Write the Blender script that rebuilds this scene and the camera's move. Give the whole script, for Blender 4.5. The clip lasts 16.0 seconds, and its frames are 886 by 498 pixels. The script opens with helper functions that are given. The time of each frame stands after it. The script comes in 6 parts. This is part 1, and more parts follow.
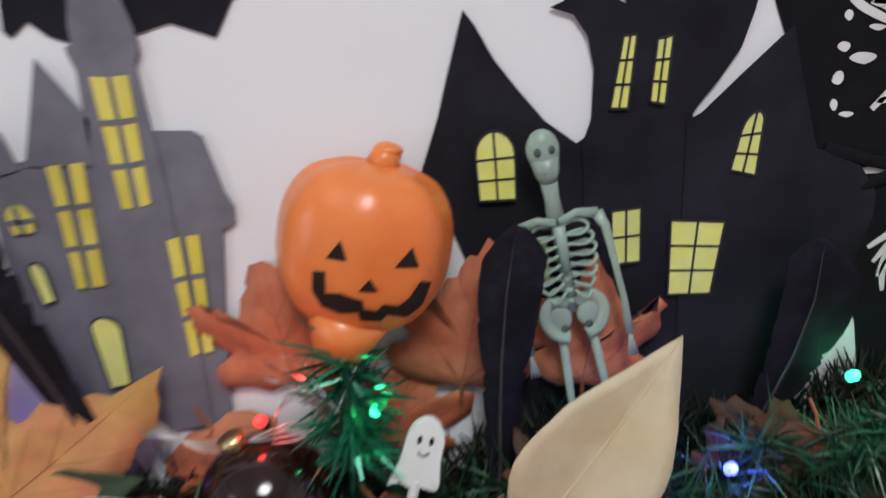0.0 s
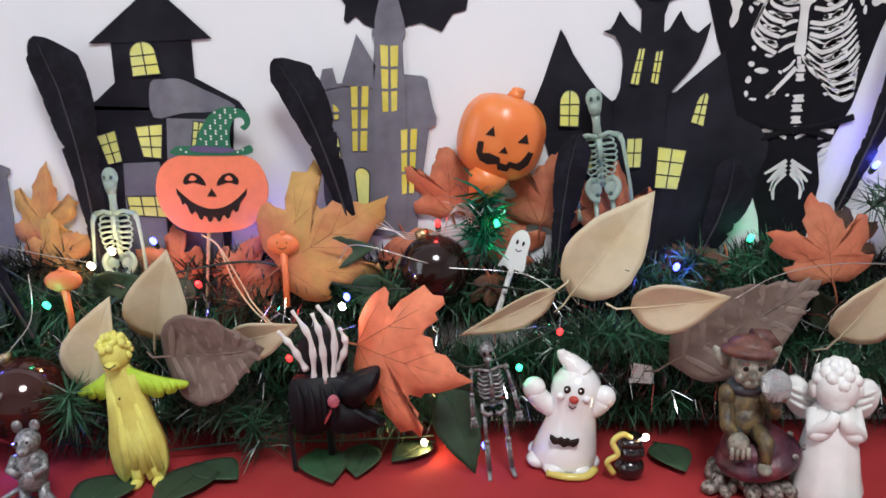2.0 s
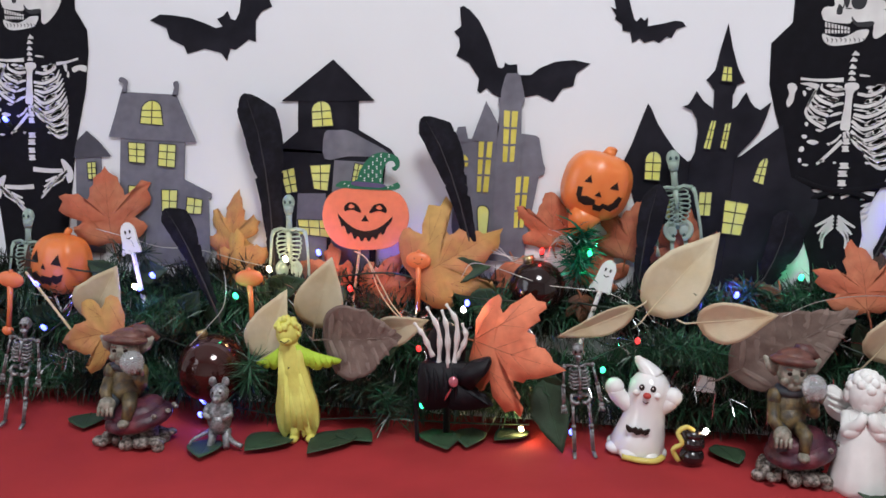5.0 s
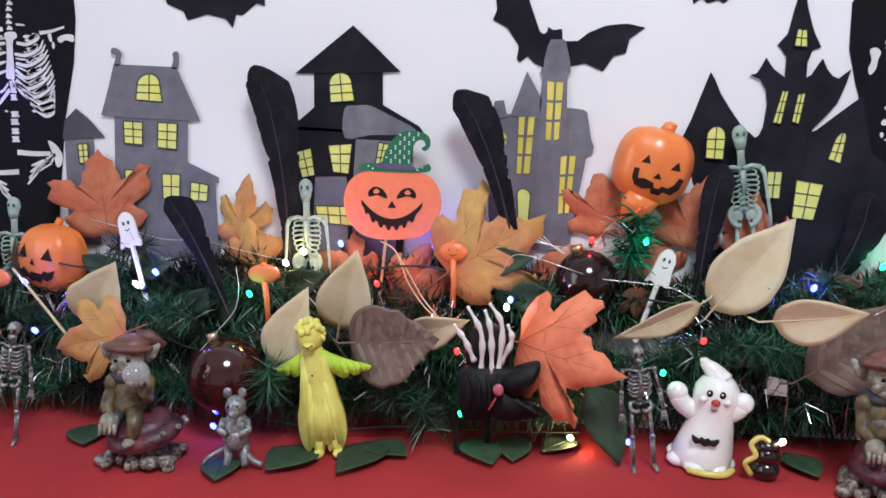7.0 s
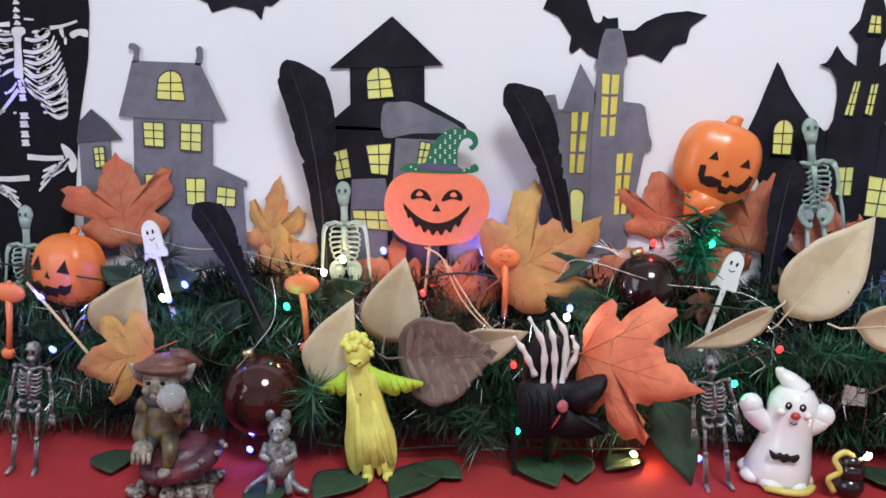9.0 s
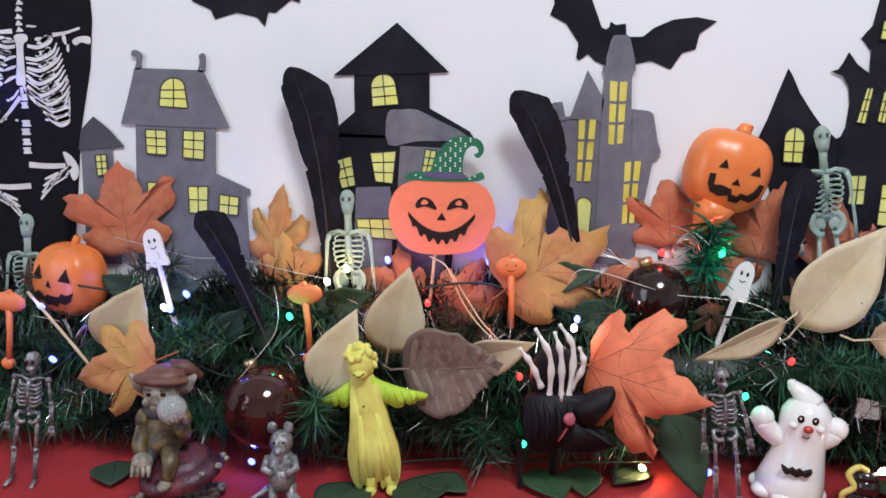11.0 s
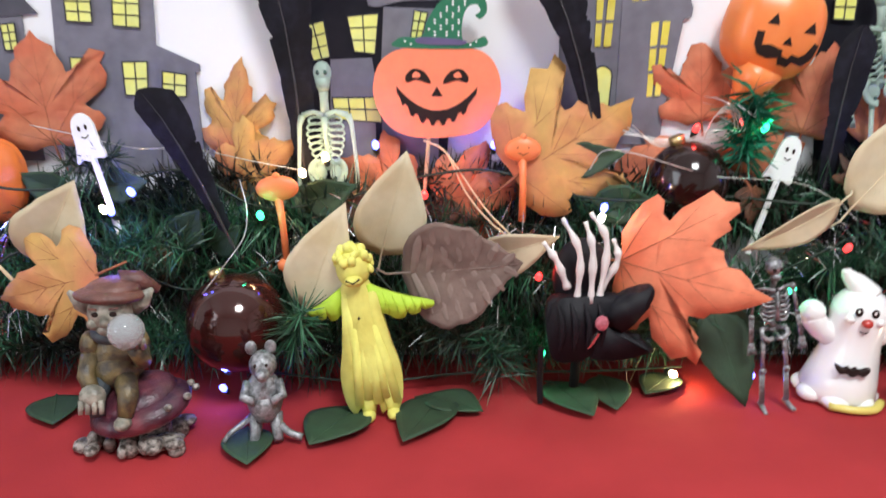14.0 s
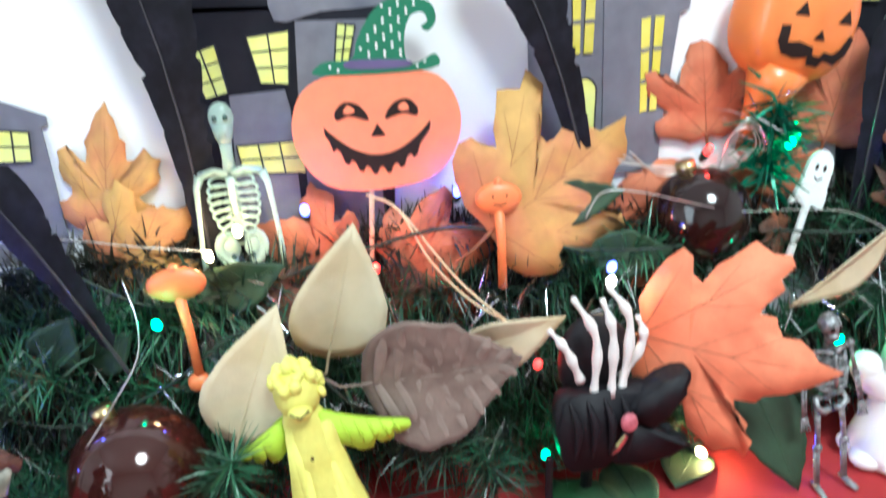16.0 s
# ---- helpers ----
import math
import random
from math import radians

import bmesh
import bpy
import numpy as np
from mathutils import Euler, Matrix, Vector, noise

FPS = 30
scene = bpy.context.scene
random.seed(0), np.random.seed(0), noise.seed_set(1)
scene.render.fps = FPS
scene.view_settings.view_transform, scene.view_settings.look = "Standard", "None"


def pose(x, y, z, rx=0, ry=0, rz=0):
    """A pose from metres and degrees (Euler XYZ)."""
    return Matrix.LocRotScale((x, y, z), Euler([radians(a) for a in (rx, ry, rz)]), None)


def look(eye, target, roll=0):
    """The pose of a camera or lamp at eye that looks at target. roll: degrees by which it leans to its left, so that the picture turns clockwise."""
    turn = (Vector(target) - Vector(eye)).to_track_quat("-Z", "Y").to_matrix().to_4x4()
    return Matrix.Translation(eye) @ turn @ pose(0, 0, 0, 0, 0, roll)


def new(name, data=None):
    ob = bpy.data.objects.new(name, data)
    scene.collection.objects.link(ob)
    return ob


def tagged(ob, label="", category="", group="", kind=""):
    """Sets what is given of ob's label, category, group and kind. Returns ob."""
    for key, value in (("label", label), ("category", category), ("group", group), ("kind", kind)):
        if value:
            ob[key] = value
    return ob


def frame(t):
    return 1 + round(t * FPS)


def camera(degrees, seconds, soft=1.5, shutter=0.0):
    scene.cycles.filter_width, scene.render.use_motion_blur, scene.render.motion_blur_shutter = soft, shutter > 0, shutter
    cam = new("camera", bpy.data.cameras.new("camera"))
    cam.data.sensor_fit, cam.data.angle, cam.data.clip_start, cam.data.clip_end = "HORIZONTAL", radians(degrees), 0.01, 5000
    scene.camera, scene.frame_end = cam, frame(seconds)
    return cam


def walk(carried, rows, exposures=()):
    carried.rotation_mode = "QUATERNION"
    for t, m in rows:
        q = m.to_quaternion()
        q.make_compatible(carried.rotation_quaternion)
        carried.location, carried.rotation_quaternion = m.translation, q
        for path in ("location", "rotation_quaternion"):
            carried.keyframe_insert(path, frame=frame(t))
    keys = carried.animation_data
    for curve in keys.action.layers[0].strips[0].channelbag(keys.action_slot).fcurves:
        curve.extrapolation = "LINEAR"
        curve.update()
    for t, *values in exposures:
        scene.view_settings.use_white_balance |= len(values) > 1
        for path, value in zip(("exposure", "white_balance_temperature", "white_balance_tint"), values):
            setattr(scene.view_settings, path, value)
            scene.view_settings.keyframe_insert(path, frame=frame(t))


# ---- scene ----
cam = camera(57.2, 16.0, soft=1.6, shutter=0.6)
PATH = [
    (0, (0.184, 0.186, 0.397), (0.231, 2.067, -0.281), -6.3),
    (0.5, (0.167, 0.09, 0.389), (0.125, 1.986, -0.247), -5.1),
    (1, (0.15, -0.027, 0.363), (0.145, 1.884, -0.225), -3.1),
    (1.5, (0.131, -0.153, 0.358), (0.068, 1.78, -0.15), -2.3),
    (2, (0.133, -0.201, 0.35), (0.057, 1.745, -0.104), -1.3),
    (2.5, (0.122, -0.243, 0.348), (0.033, 1.718, -0.035), -0.6),
    (3, (0.107, -0.285, 0.352), (0.007, 1.686, 0.027), 0.1),
    (3.5, (0.113, -0.325, 0.344), (-0.038, 1.647, 0.047), 0.3),
    (4, (0.116, -0.365, 0.342), (-0.077, 1.609, 0.08), 0.5),
    (4.5, (0.109, -0.397, 0.33), (-0.127, 1.574, 0.082), 1.0),
    (4.7, (0.118, -0.401, 0.317), (-0.156, 1.565, 0.078), 1.2),
    (7, (0.056, -0.305, 0.329), (-0.196, 1.652, 0.004), 0.6),
    (7.5, (0.045, -0.285, 0.337), (-0.21, 1.668, -0.006), -0.3),
    (8, (0.018, -0.27, 0.332), (-0.209, 1.691, 0.013), -0.7),
    (8.5, (-0.003, -0.263, 0.332), (-0.22, 1.695, -0.014), -0.4),
    (9, (-0.015, -0.257, 0.329), (-0.225, 1.704, -0.005), -0.1),
    (11.5, (-0.015, -0.245, 0.329), (-0.243, 1.716, 0.013), -0.1),
    (12, (0.015, -0.248, 0.33), (-0.202, 1.712, -0.006), 0.2),
    (12.5, (0.003, -0.243, 0.327), (-0.2, 1.717, -0.015), 0.5),
    (13, (-0.015, -0.219, 0.319), (-0.185, 1.734, -0.075), 0.7),
    (13.5, (-0.046, -0.18, 0.3), (-0.14, 1.765, -0.156), 0.8),
    (14, (-0.083, -0.139, 0.288), (-0.137, 1.789, -0.243), -0.7),
    (14.5, (-0.101, -0.087, 0.295), (-0.056, 1.795, -0.379), -1.9),
    (15, (-0.118, -0.027, 0.303), (-0.022, 1.838, -0.412), -5.1),
    (15.5, (-0.114, 0.025, 0.304), (0.036, 1.882, -0.424), -5.7),
    (16, (-0.121, 0.03, 0.321), (0.072, 1.919, -0.309), -4.2),
]
# Bluer white balance at 7 to 9 s stands in for blue lamp light.
walk(cam, [(t, look(eye, target, roll)) for t, eye, target, roll in PATH],
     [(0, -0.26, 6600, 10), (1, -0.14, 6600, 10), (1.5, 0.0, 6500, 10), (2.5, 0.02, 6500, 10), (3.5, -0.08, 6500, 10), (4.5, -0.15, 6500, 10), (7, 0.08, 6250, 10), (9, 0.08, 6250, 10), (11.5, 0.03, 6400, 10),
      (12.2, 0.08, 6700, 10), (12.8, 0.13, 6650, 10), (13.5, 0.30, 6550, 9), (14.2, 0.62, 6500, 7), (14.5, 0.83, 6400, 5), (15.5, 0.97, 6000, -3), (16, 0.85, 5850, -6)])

# ---- light ----
WALL = 0.548          # front face of the white wall; the table top is z = 0


def empty_world():
    w = bpy.data.worlds.new("room_air")
    w.use_nodes = True
    scene.world = w
    w.node_tree.nodes["Background"].inputs[0].default_value = (0.75, 0.8, 1.0, 1)
    w.node_tree.nodes["Background"].inputs[1].default_value = 0.05


empty_world()


def area_lamp(name, m, sx, sy, power, colour):
    d = bpy.data.lights.new(name, "AREA")
    d.shape, d.size, d.size_y, d.energy, d.color = "DISK" if sx == sy else "RECTANGLE", sx, sy, power, colour
    ob = new(name, d)
    ob.matrix_world = m
    return ob


area_lamp("ceiling_lamp_light", look((0.35, -0.75, 1.66), (0.2, -0.2, 0.0)), 0.60, 0.60, 29, (0.93, 0.97, 1.0))
area_lamp("window_daylight", look((-2.0, -0.9, 0.75), (0.0, 0.3, 0.2)), 1.5, 1.6, 25, (0.82, 0.9, 1.0))


# ---- materials ----
def surface(name, colour, rough=0.6, metal=0.0, vary=0.12, scale=60.0, bump=0.15, fine=400.0, second=None, mix_scale=25.0,
            coat=0.0, sheen=0.0, trans=0.0, sss=0.0, spec=0.5, sharp=0.0, per_object=0.0, per_island=0.0):
    """A principled surface with variation at two scales; second: another colour in blotches."""
    m = bpy.data.materials.new(name)
    m.use_nodes = True
    nt = m.node_tree
    n, l = nt.nodes, nt.links
    b = n["Principled BSDF"]
    b.inputs["Roughness"].default_value, b.inputs["Metallic"].default_value = rough, metal
    b.inputs["Coat Weight"].default_value, b.inputs["Sheen Weight"].default_value = coat, sheen
    b.inputs["Transmission Weight"].default_value = trans
    b.inputs["Specular IOR Level"].default_value = spec
    if sss:
        b.inputs["Subsurface Weight"].default_value = sss
        b.inputs["Subsurface Radius"].default_value = (0.004, 0.003, 0.002)
    tc = n.new("ShaderNodeTexCoord")
    out = tc.outputs["Object"]

    def tex(s, detail=4.0):
        t = n.new("ShaderNodeTexNoise")
        t.inputs["Scale"].default_value, t.inputs["Detail"].default_value = s, detail
        l.new(out, t.inputs["Vector"])
        return t

    base = n.new("ShaderNodeMix")
    base.data_type = "RGBA"
    base.inputs[6].default_value = (*colour, 1)
    base.inputs[7].default_value = (*(second or colour), 1)
    big = tex(mix_scale, 3.0)
    ramp = n.new("ShaderNodeMapRange")
    ramp.inputs[1].default_value, ramp.inputs[2].default_value = 0.38 + sharp, 0.62 - sharp
    l.new(big.outputs["Fac"], ramp.inputs[0])
    l.new(ramp.outputs[0], base.inputs[0])
    t1 = tex(scale)
    mr = n.new("ShaderNodeMapRange")
    mr.inputs[1].default_value, mr.inputs[2].default_value = 0.25, 0.75
    mr.inputs[3].default_value, mr.inputs[4].default_value = 1 - vary, 1 + vary
    l.new(t1.outputs["Fac"], mr.inputs[0])
    mul = n.new("ShaderNodeMix")
    mul.data_type, mul.blend_type = "RGBA", "MULTIPLY"
    mul.inputs[0].default_value = 1.0
    l.new(base.outputs[2], mul.inputs[6])
    l.new(mr.outputs[0], mul.inputs[7])
    last = mul.outputs[2]
    if per_object or per_island:
        oi = n.new("ShaderNodeObjectInfo" if per_object else "ShaderNodeNewGeometry")
        hv = n.new("ShaderNodeHueSaturation")
        r2 = n.new("ShaderNodeMapRange")
        r2.inputs[3].default_value, r2.inputs[4].default_value = 1 - max(per_object, per_island), 1 + max(per_object, per_island)
        l.new(oi.outputs["Random" if per_object else "Random Per Island"], r2.inputs[0])
        l.new(r2.outputs[0], hv.inputs["Value"])
        l.new(last, hv.inputs["Color"])
        last = hv.outputs[0]
    l.new(last, b.inputs["Base Color"])
    if bump:
        t2 = tex(fine, 3.0)
        bp = n.new("ShaderNodeBump")
        bp.inputs["Strength"].default_value, bp.inputs["Distance"].default_value = bump, 0.001
        l.new(t2.outputs["Fac"], bp.inputs["Height"])
        l.new(bp.outputs[0], b.inputs["Normal"])
    return m


def glow(name, colour, strength):
    m = bpy.data.materials.new(name)
    m.use_nodes = True
    b = m.node_tree.nodes["Principled BSDF"]
    b.inputs["Base Color"].default_value = (*colour, 1)
    b.inputs["Emission Color"].default_value = (*colour, 1)
    b.inputs["Emission Strength"].default_value = strength
    return m


M_WALL = surface("white_wall_paint", (0.79, 0.79, 0.83), 0.7, vary=0.02, scale=8, bump=0.06, fine=350, second=(0.77, 0.77, 0.80), mix_scale=3)
# Pale colour of the unseen room sides, raised for more bounce light.
M_ROOM = surface("cream_room_paint", (0.82, 0.81, 0.80), 0.8, vary=0.03, scale=5, bump=0.05)
M_FLOOR = surface("brown_floor_tile", (0.32, 0.24, 0.18), 0.5, scale=12)
M_CLOTH = surface("red_tablecloth", (0.395, 0.034, 0.038), 0.9, vary=0.10, scale=14, bump=0.35, fine=900, second=(0.345, 0.029, 0.032), mix_scale=6, spec=0.2)
M_WOOD = surface("dark_table_wood", (0.16, 0.09, 0.05), 0.5, scale=30)
M_CARD_BLACK = surface("black_card", (0.0115, 0.011, 0.016), 0.85, vary=0.25, scale=45, bump=0.1, second=(0.019, 0.018, 0.025), mix_scale=18, spec=0.12)
M_CARD_GREY = surface("grey_felt_card", (0.140, 0.136, 0.168), 0.9, vary=0.16, scale=70, bump=0.15, second=(0.165, 0.16, 0.195), mix_scale=20)
M_CARD_GREY3 = surface("dark_grey_card", (0.060, 0.058, 0.074), 0.9, vary=0.16, scale=70, bump=0.15, second=(0.075, 0.072, 0.09), mix_scale=20)
M_CARD_GREY2 = surface("light_grey_card", (0.185, 0.18, 0.21), 0.9, vary=0.14, scale=70, bump=0.15, second=(0.13, 0.126, 0.16), mix_scale=25)
M_YELLOW = surface("yellow_window_paper", (0.74, 0.72, 0.17), 0.7, vary=0.10, scale=60, bump=0.05, second=(0.68, 0.70, 0.24), mix_scale=40)
M_AMBER = surface("amber_window_paper", (0.70, 0.61, 0.13), 0.7, vary=0.10, scale=60, bump=0.05, second=(0.62, 0.53, 0.06), mix_scale=40)
M_INK = surface("black_marker", (0.02, 0.02, 0.025), 0.7, bump=0)
M_FABRIC = surface("black_fabric", (0.0060, 0.0055, 0.0085), 0.9, vary=0.3, scale=90, bump=0.3, fine=1200, spec=0.2)
M_PRINT = surface("white_bone_print", (0.74, 0.73, 0.72), 0.75, vary=0.10, scale=120, bump=0.1, second=(0.62, 0.60, 0.60), mix_scale=60)
M_FEATHER = surface("black_feather", (0.0045, 0.004, 0.007), 0.6, vary=0.5, scale=160, bump=0.5, fine=1500, second=(0.010, 0.009, 0.016), mix_scale=60, spec=0.16)
M_SHAFT = surface("dark_quill", (0.045, 0.042, 0.048), 0.22, bump=0)
M_MAPLE_O = surface("orange_maple_silk", (0.76, 0.225, 0.115), 0.75, vary=0.14, scale=90, bump=0.3, second=(0.66, 0.16, 0.080), mix_scale=26, fine=700)
M_MAPLE_Y = surface("amber_maple_silk", (0.51, 0.29, 0.09), 0.75, vary=0.14, scale=90, bump=0.3, second=(0.50, 0.17, 0.085), mix_scale=18, fine=700)
M_MAPLE_R = surface("rust_maple_silk", (0.47, 0.115, 0.055), 0.75, vary=0.16, scale=90, bump=0.3, second=(0.47, 0.17, 0.085), mix_scale=24, fine=700)
M_MAPLE_B = surface("brown_leaf_silk", (0.050, 0.022, 0.012), 0.7, vary=0.3, scale=70, bump=0.3, second=(0.115, 0.040, 0.016), mix_scale=24)
M_VEIN = surface("leaf_vein", (0.27, 0.085, 0.04), 0.7, bump=0)
M_TAN = surface("tan_dried_leaf", (0.55, 0.44, 0.275), 0.62, vary=0.09, scale=70, bump=0.25, second=(0.60, 0.52, 0.37), mix_scale=22, fine=600, per_object=0.10)
M_BROWN = surface("brown_velvet_leaf", (0.150, 0.098, 0.080), 0.85, vary=0.25, scale=60, bump=0.4, second=(0.195, 0.138, 0.115), mix_scale=30, sheen=0.1)
M_RIB = surface("pale_brown_rib", (0.225, 0.165, 0.140), 0.85, vary=0.2, scale=80, bump=0.2)
M_GREEN_LEAF = surface("dark_green_leaf", (0.026, 0.060, 0.028), 0.7, vary=0.25, scale=70, bump=0.3, second=(0.022, 0.045, 0.022), mix_scale=30, per_object=0.2)
M_NEEDLE = surface("green_tinsel_needles", (0.026, 0.105, 0.050), 0.36, vary=0.35, scale=80, bump=0.0, second=(0.013, 0.030, 0.019), mix_scale=14, per_island=0.65)
# Near-black needle copy; the shade between strands is put into its colour.
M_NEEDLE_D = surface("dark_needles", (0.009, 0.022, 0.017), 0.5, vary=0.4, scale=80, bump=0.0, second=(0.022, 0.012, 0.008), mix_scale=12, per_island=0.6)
M_SPRIG = surface("green_foil_strips", (0.015, 0.24, 0.13), 0.28, metal=0.55, vary=0.3, scale=60, bump=0.0, second=(0.01, 0.10, 0.06), mix_scale=30, per_island=0.6)
M_FOIL = surface("silver_tinsel_foil", (0.75, 0.76, 0.78), 0.2, metal=1.0, vary=0.1, bump=0)
M_WIRE = surface("silver_wire", (0.62, 0.60, 0.57), 0.3, metal=0.9, bump=0)
M_CORD = surface("dark_green_light_cord", (0.010, 0.022, 0.014), 0.5, bump=0)
M_JACK = surface("glossy_orange_plastic", (0.80, 0.225, 0.055), 0.34, vary=0.06, scale=40, bump=0.06, second=(0.76, 0.19, 0.045), mix_scale=30, sss=0.15, coat=0.15)
M_FOAM = surface("orange_foam", (0.86, 0.225, 0.115), 0.8, vary=0.06, scale=120, bump=0.2, fine=1400)
M_PICK = surface("orange_pick_plastic", (0.78, 0.20, 0.07), 0.4, vary=0.06, bump=0.05)
M_HOLE = surface("black_face_paint", (0.022, 0.012, 0.010), 0.8, bump=0, spec=0.2)
M_HAT = surface("green_hat_foam", (0.015, 0.145, 0.072), 0.7, vary=0.12, scale=90, bump=0.2)
M_BAND = surface("purple_hat_band", (0.10, 0.075, 0.17), 0.7, bump=0.1)
M_WHITE = surface("white_plastic", (0.80, 0.80, 0.79), 0.35, vary=0.04, bump=0.05)
M_CERAMIC = surface("white_glazed_ceramic", (0.82, 0.81, 0.80), 0.18, vary=0.04, scale=30, bump=0.05, fine=120, coat=0.4)
M_BISQUE = surface("white_plaster", (0.80, 0.79, 0.77), 0.55, vary=0.06, scale=50, bump=0.25, fine=300)
M_MINT = surface("mint_glow_plastic", (0.62, 0.79, 0.69), 0.34, vary=0.12, scale=80, bump=0.1, trans=0.62)
M_MINT_DARK = surface("dark_rib_gap", (0.05, 0.10, 0.09), 0.6, bump=0)
M_PEWTER = surface("antique_silver", (0.36, 0.36, 0.375), 0.42, metal=0.5, vary=0.5, scale=220, bump=0.6, fine=500, second=(0.15, 0.15, 0.155), mix_scale=210)
M_BONE = surface("white_bone_plastic", (0.76, 0.74, 0.72), 0.4, vary=0.1, scale=120, bump=0.2)
M_SATIN = surface("black_satin", (0.006, 0.005, 0.008), 0.62, vary=0.3, scale=60, bump=0.3, spec=0.3)
M_GEM = surface("pink_gem", (0.55, 0.16, 0.20), 0.08, metal=0.3, vary=0.3, scale=250, bump=0.2)
M_BAUBLE = surface("brown_glass_bauble", (0.045, 0.010, 0.008), 0.12, vary=0.05, scale=20, bump=0.0, coat=0.5, metal=0.25)
# Darker copy of the brown glass; the garland's shade is in its colour.
M_BAUBLE_SHADE = surface("near_black_glass_bauble", (0.014, 0.004, 0.004), 0.14, vary=0.05, scale=20, bump=0.0, coat=0.3, metal=0.1)
M_GOLD = surface("bauble_cap", (0.55, 0.42, 0.22), 0.3, metal=1.0, bump=0.1)
M_LEMON = surface("yellow_figure_cloth", (0.78, 0.76, 0.19), 0.75, vary=0.09, scale=70, bump=0.5, fine=260, second=(0.66, 0.60, 0.13), mix_scale=30)
M_LIME = surface("lime_wing_cloth", (0.46, 0.66, 0.05), 0.7, vary=0.1, scale=80, bump=0.4, fine=260)
M_SKIN = surface("painted_resin_face", (0.36, 0.33, 0.27), 0.4, vary=0.3, scale=150, bump=0.6, second=(0.15, 0.14, 0.11), mix_scale=130)
M_TUNIC = surface("ochre_resin_tunic", (0.15, 0.105, 0.042), 0.42, vary=0.4, scale=120, bump=0.7, second=(0.045, 0.034, 0.026), mix_scale=110)
M_CAP = surface("maroon_resin_cap", (0.095, 0.036, 0.034), 0.45, vary=0.4, scale=120, bump=0.8, second=(0.17, 0.07, 0.05), mix_scale=50)
M_MUSH = surface("purple_resin_toadstool", (0.050, 0.016, 0.032), 0.32, vary=0.45, scale=100, bump=0.8, second=(0.14, 0.035, 0.045), mix_scale=40)
M_ROCK = surface("brown_resin_rock", (0.06, 0.045, 0.036), 0.5, vary=0.4, scale=160, bump=0.8, second=(0.32, 0.28, 0.25), mix_scale=300)
M_COLLAR = surface("slate_resin_collar", (0.05, 0.06, 0.07), 0.5, vary=0.2, scale=90, bump=0.4)
M_CRYSTAL = surface("clear_crystal", (0.9, 0.92, 0.94), 0.04, bump=0.0, trans=0.75, vary=0.03)
M_RED = surface("red_nose_paint", (0.45, 0.05, 0.04), 0.3, bump=0)
M_TRIM = surface("yellow_glazed_trim", (0.66, 0.55, 0.14), 0.25, vary=0.1, bump=0.05, coat=0.3)
M_BLACKGLAZE = surface("black_glaze", (0.016, 0.010, 0.012), 0.15, bump=0, coat=0.5)
M_STICK = surface("pale_wooden_stick", (0.60, 0.45, 0.28), 0.7, vary=0.1, bump=0.2)
G_WARM, G_RED = glow("warm_led", (1.0, 0.72, 0.38), 22), glow("red_led", (1.0, 0.05, 0.05), 1.6)
G_GREEN, G_BLUE = glow("green_led", (0.05, 1.0, 0.45), 3.5), glow("blue_led", (0.10, 0.13, 1.0), 7)
G_WHITE = glow("white_led", (1.0, 0.93, 0.85), 16)


# ---- building tools ----
def mesh_of(bm, name, mats, smooth=True):
    me = bpy.data.meshes.new(name)
    bmesh.ops.recalc_face_normals(bm, faces=bm.faces)
    bm.to_mesh(me)
    bm.free()
    for m in mats if isinstance(mats, (list, tuple)) else [mats]:
        me.materials.append(m)
    if smooth:
        me.shade_smooth()
    return me


def part(name, bm, mat, parent, label="", smooth=False):
    ob = new(name, mesh_of(bm, name, mat, smooth))
    ob.parent = parent
    return tagged(ob, label)


def thing(name, label, category, m=None, group="", kind=""):
    ob = new(name)
    ob.empty_display_size = 0.01
    ob.matrix_world = m or Matrix()
    return tagged(ob, label, category, group, kind)


def solid(name, bm, mat, label, category, m=None, group="", kind="", smooth=True):
    ob = new(name, mesh_of(bm, name, mat, smooth))
    ob.matrix_world = m or Matrix()
    return tagged(ob, label, category, group, kind)


def put(x, y, z, spin=0, tilt=0, yaw=0):
    """A pose for a flat thing made in the xz plane: turned clockwise by spin, leaned back by tilt, then yawed."""
    return pose(x, y, z, tilt, 0, yaw) @ pose(0, 0, 0, 0, spin, 0)


def box(bm, x0, x1, y0, y1, z0, z1, mi=0):
    v = [bm.verts.new((x, y, z)) for x in (x0, x1) for y in (y0, y1) for z in (z0, z1)]
    for f in ((0, 1, 3, 2), (4, 6, 7, 5), (0, 4, 5, 1), (2, 3, 7, 6), (0, 2, 6, 4), (1, 5, 7, 3)):
        bm.faces.new([v[i] for i in f]).material_index = mi


def plate(bm, pts, back, front, mi=0):
    """A flat piece cut to an outline of (x, z), from y = back to the nearer y = front."""
    a = [bm.verts.new((x, front, z)) for x, z in pts]
    b = [bm.verts.new((x, back, z)) for x, z in pts]
    bm.faces.new(a).material_index = mi
    bm.faces.new(b[::-1]).material_index = mi
    k = len(pts)
    for i in range(k):
        bm.faces.new((a[i], b[i], b[(i + 1) % k], a[(i + 1) % k])).material_index = mi


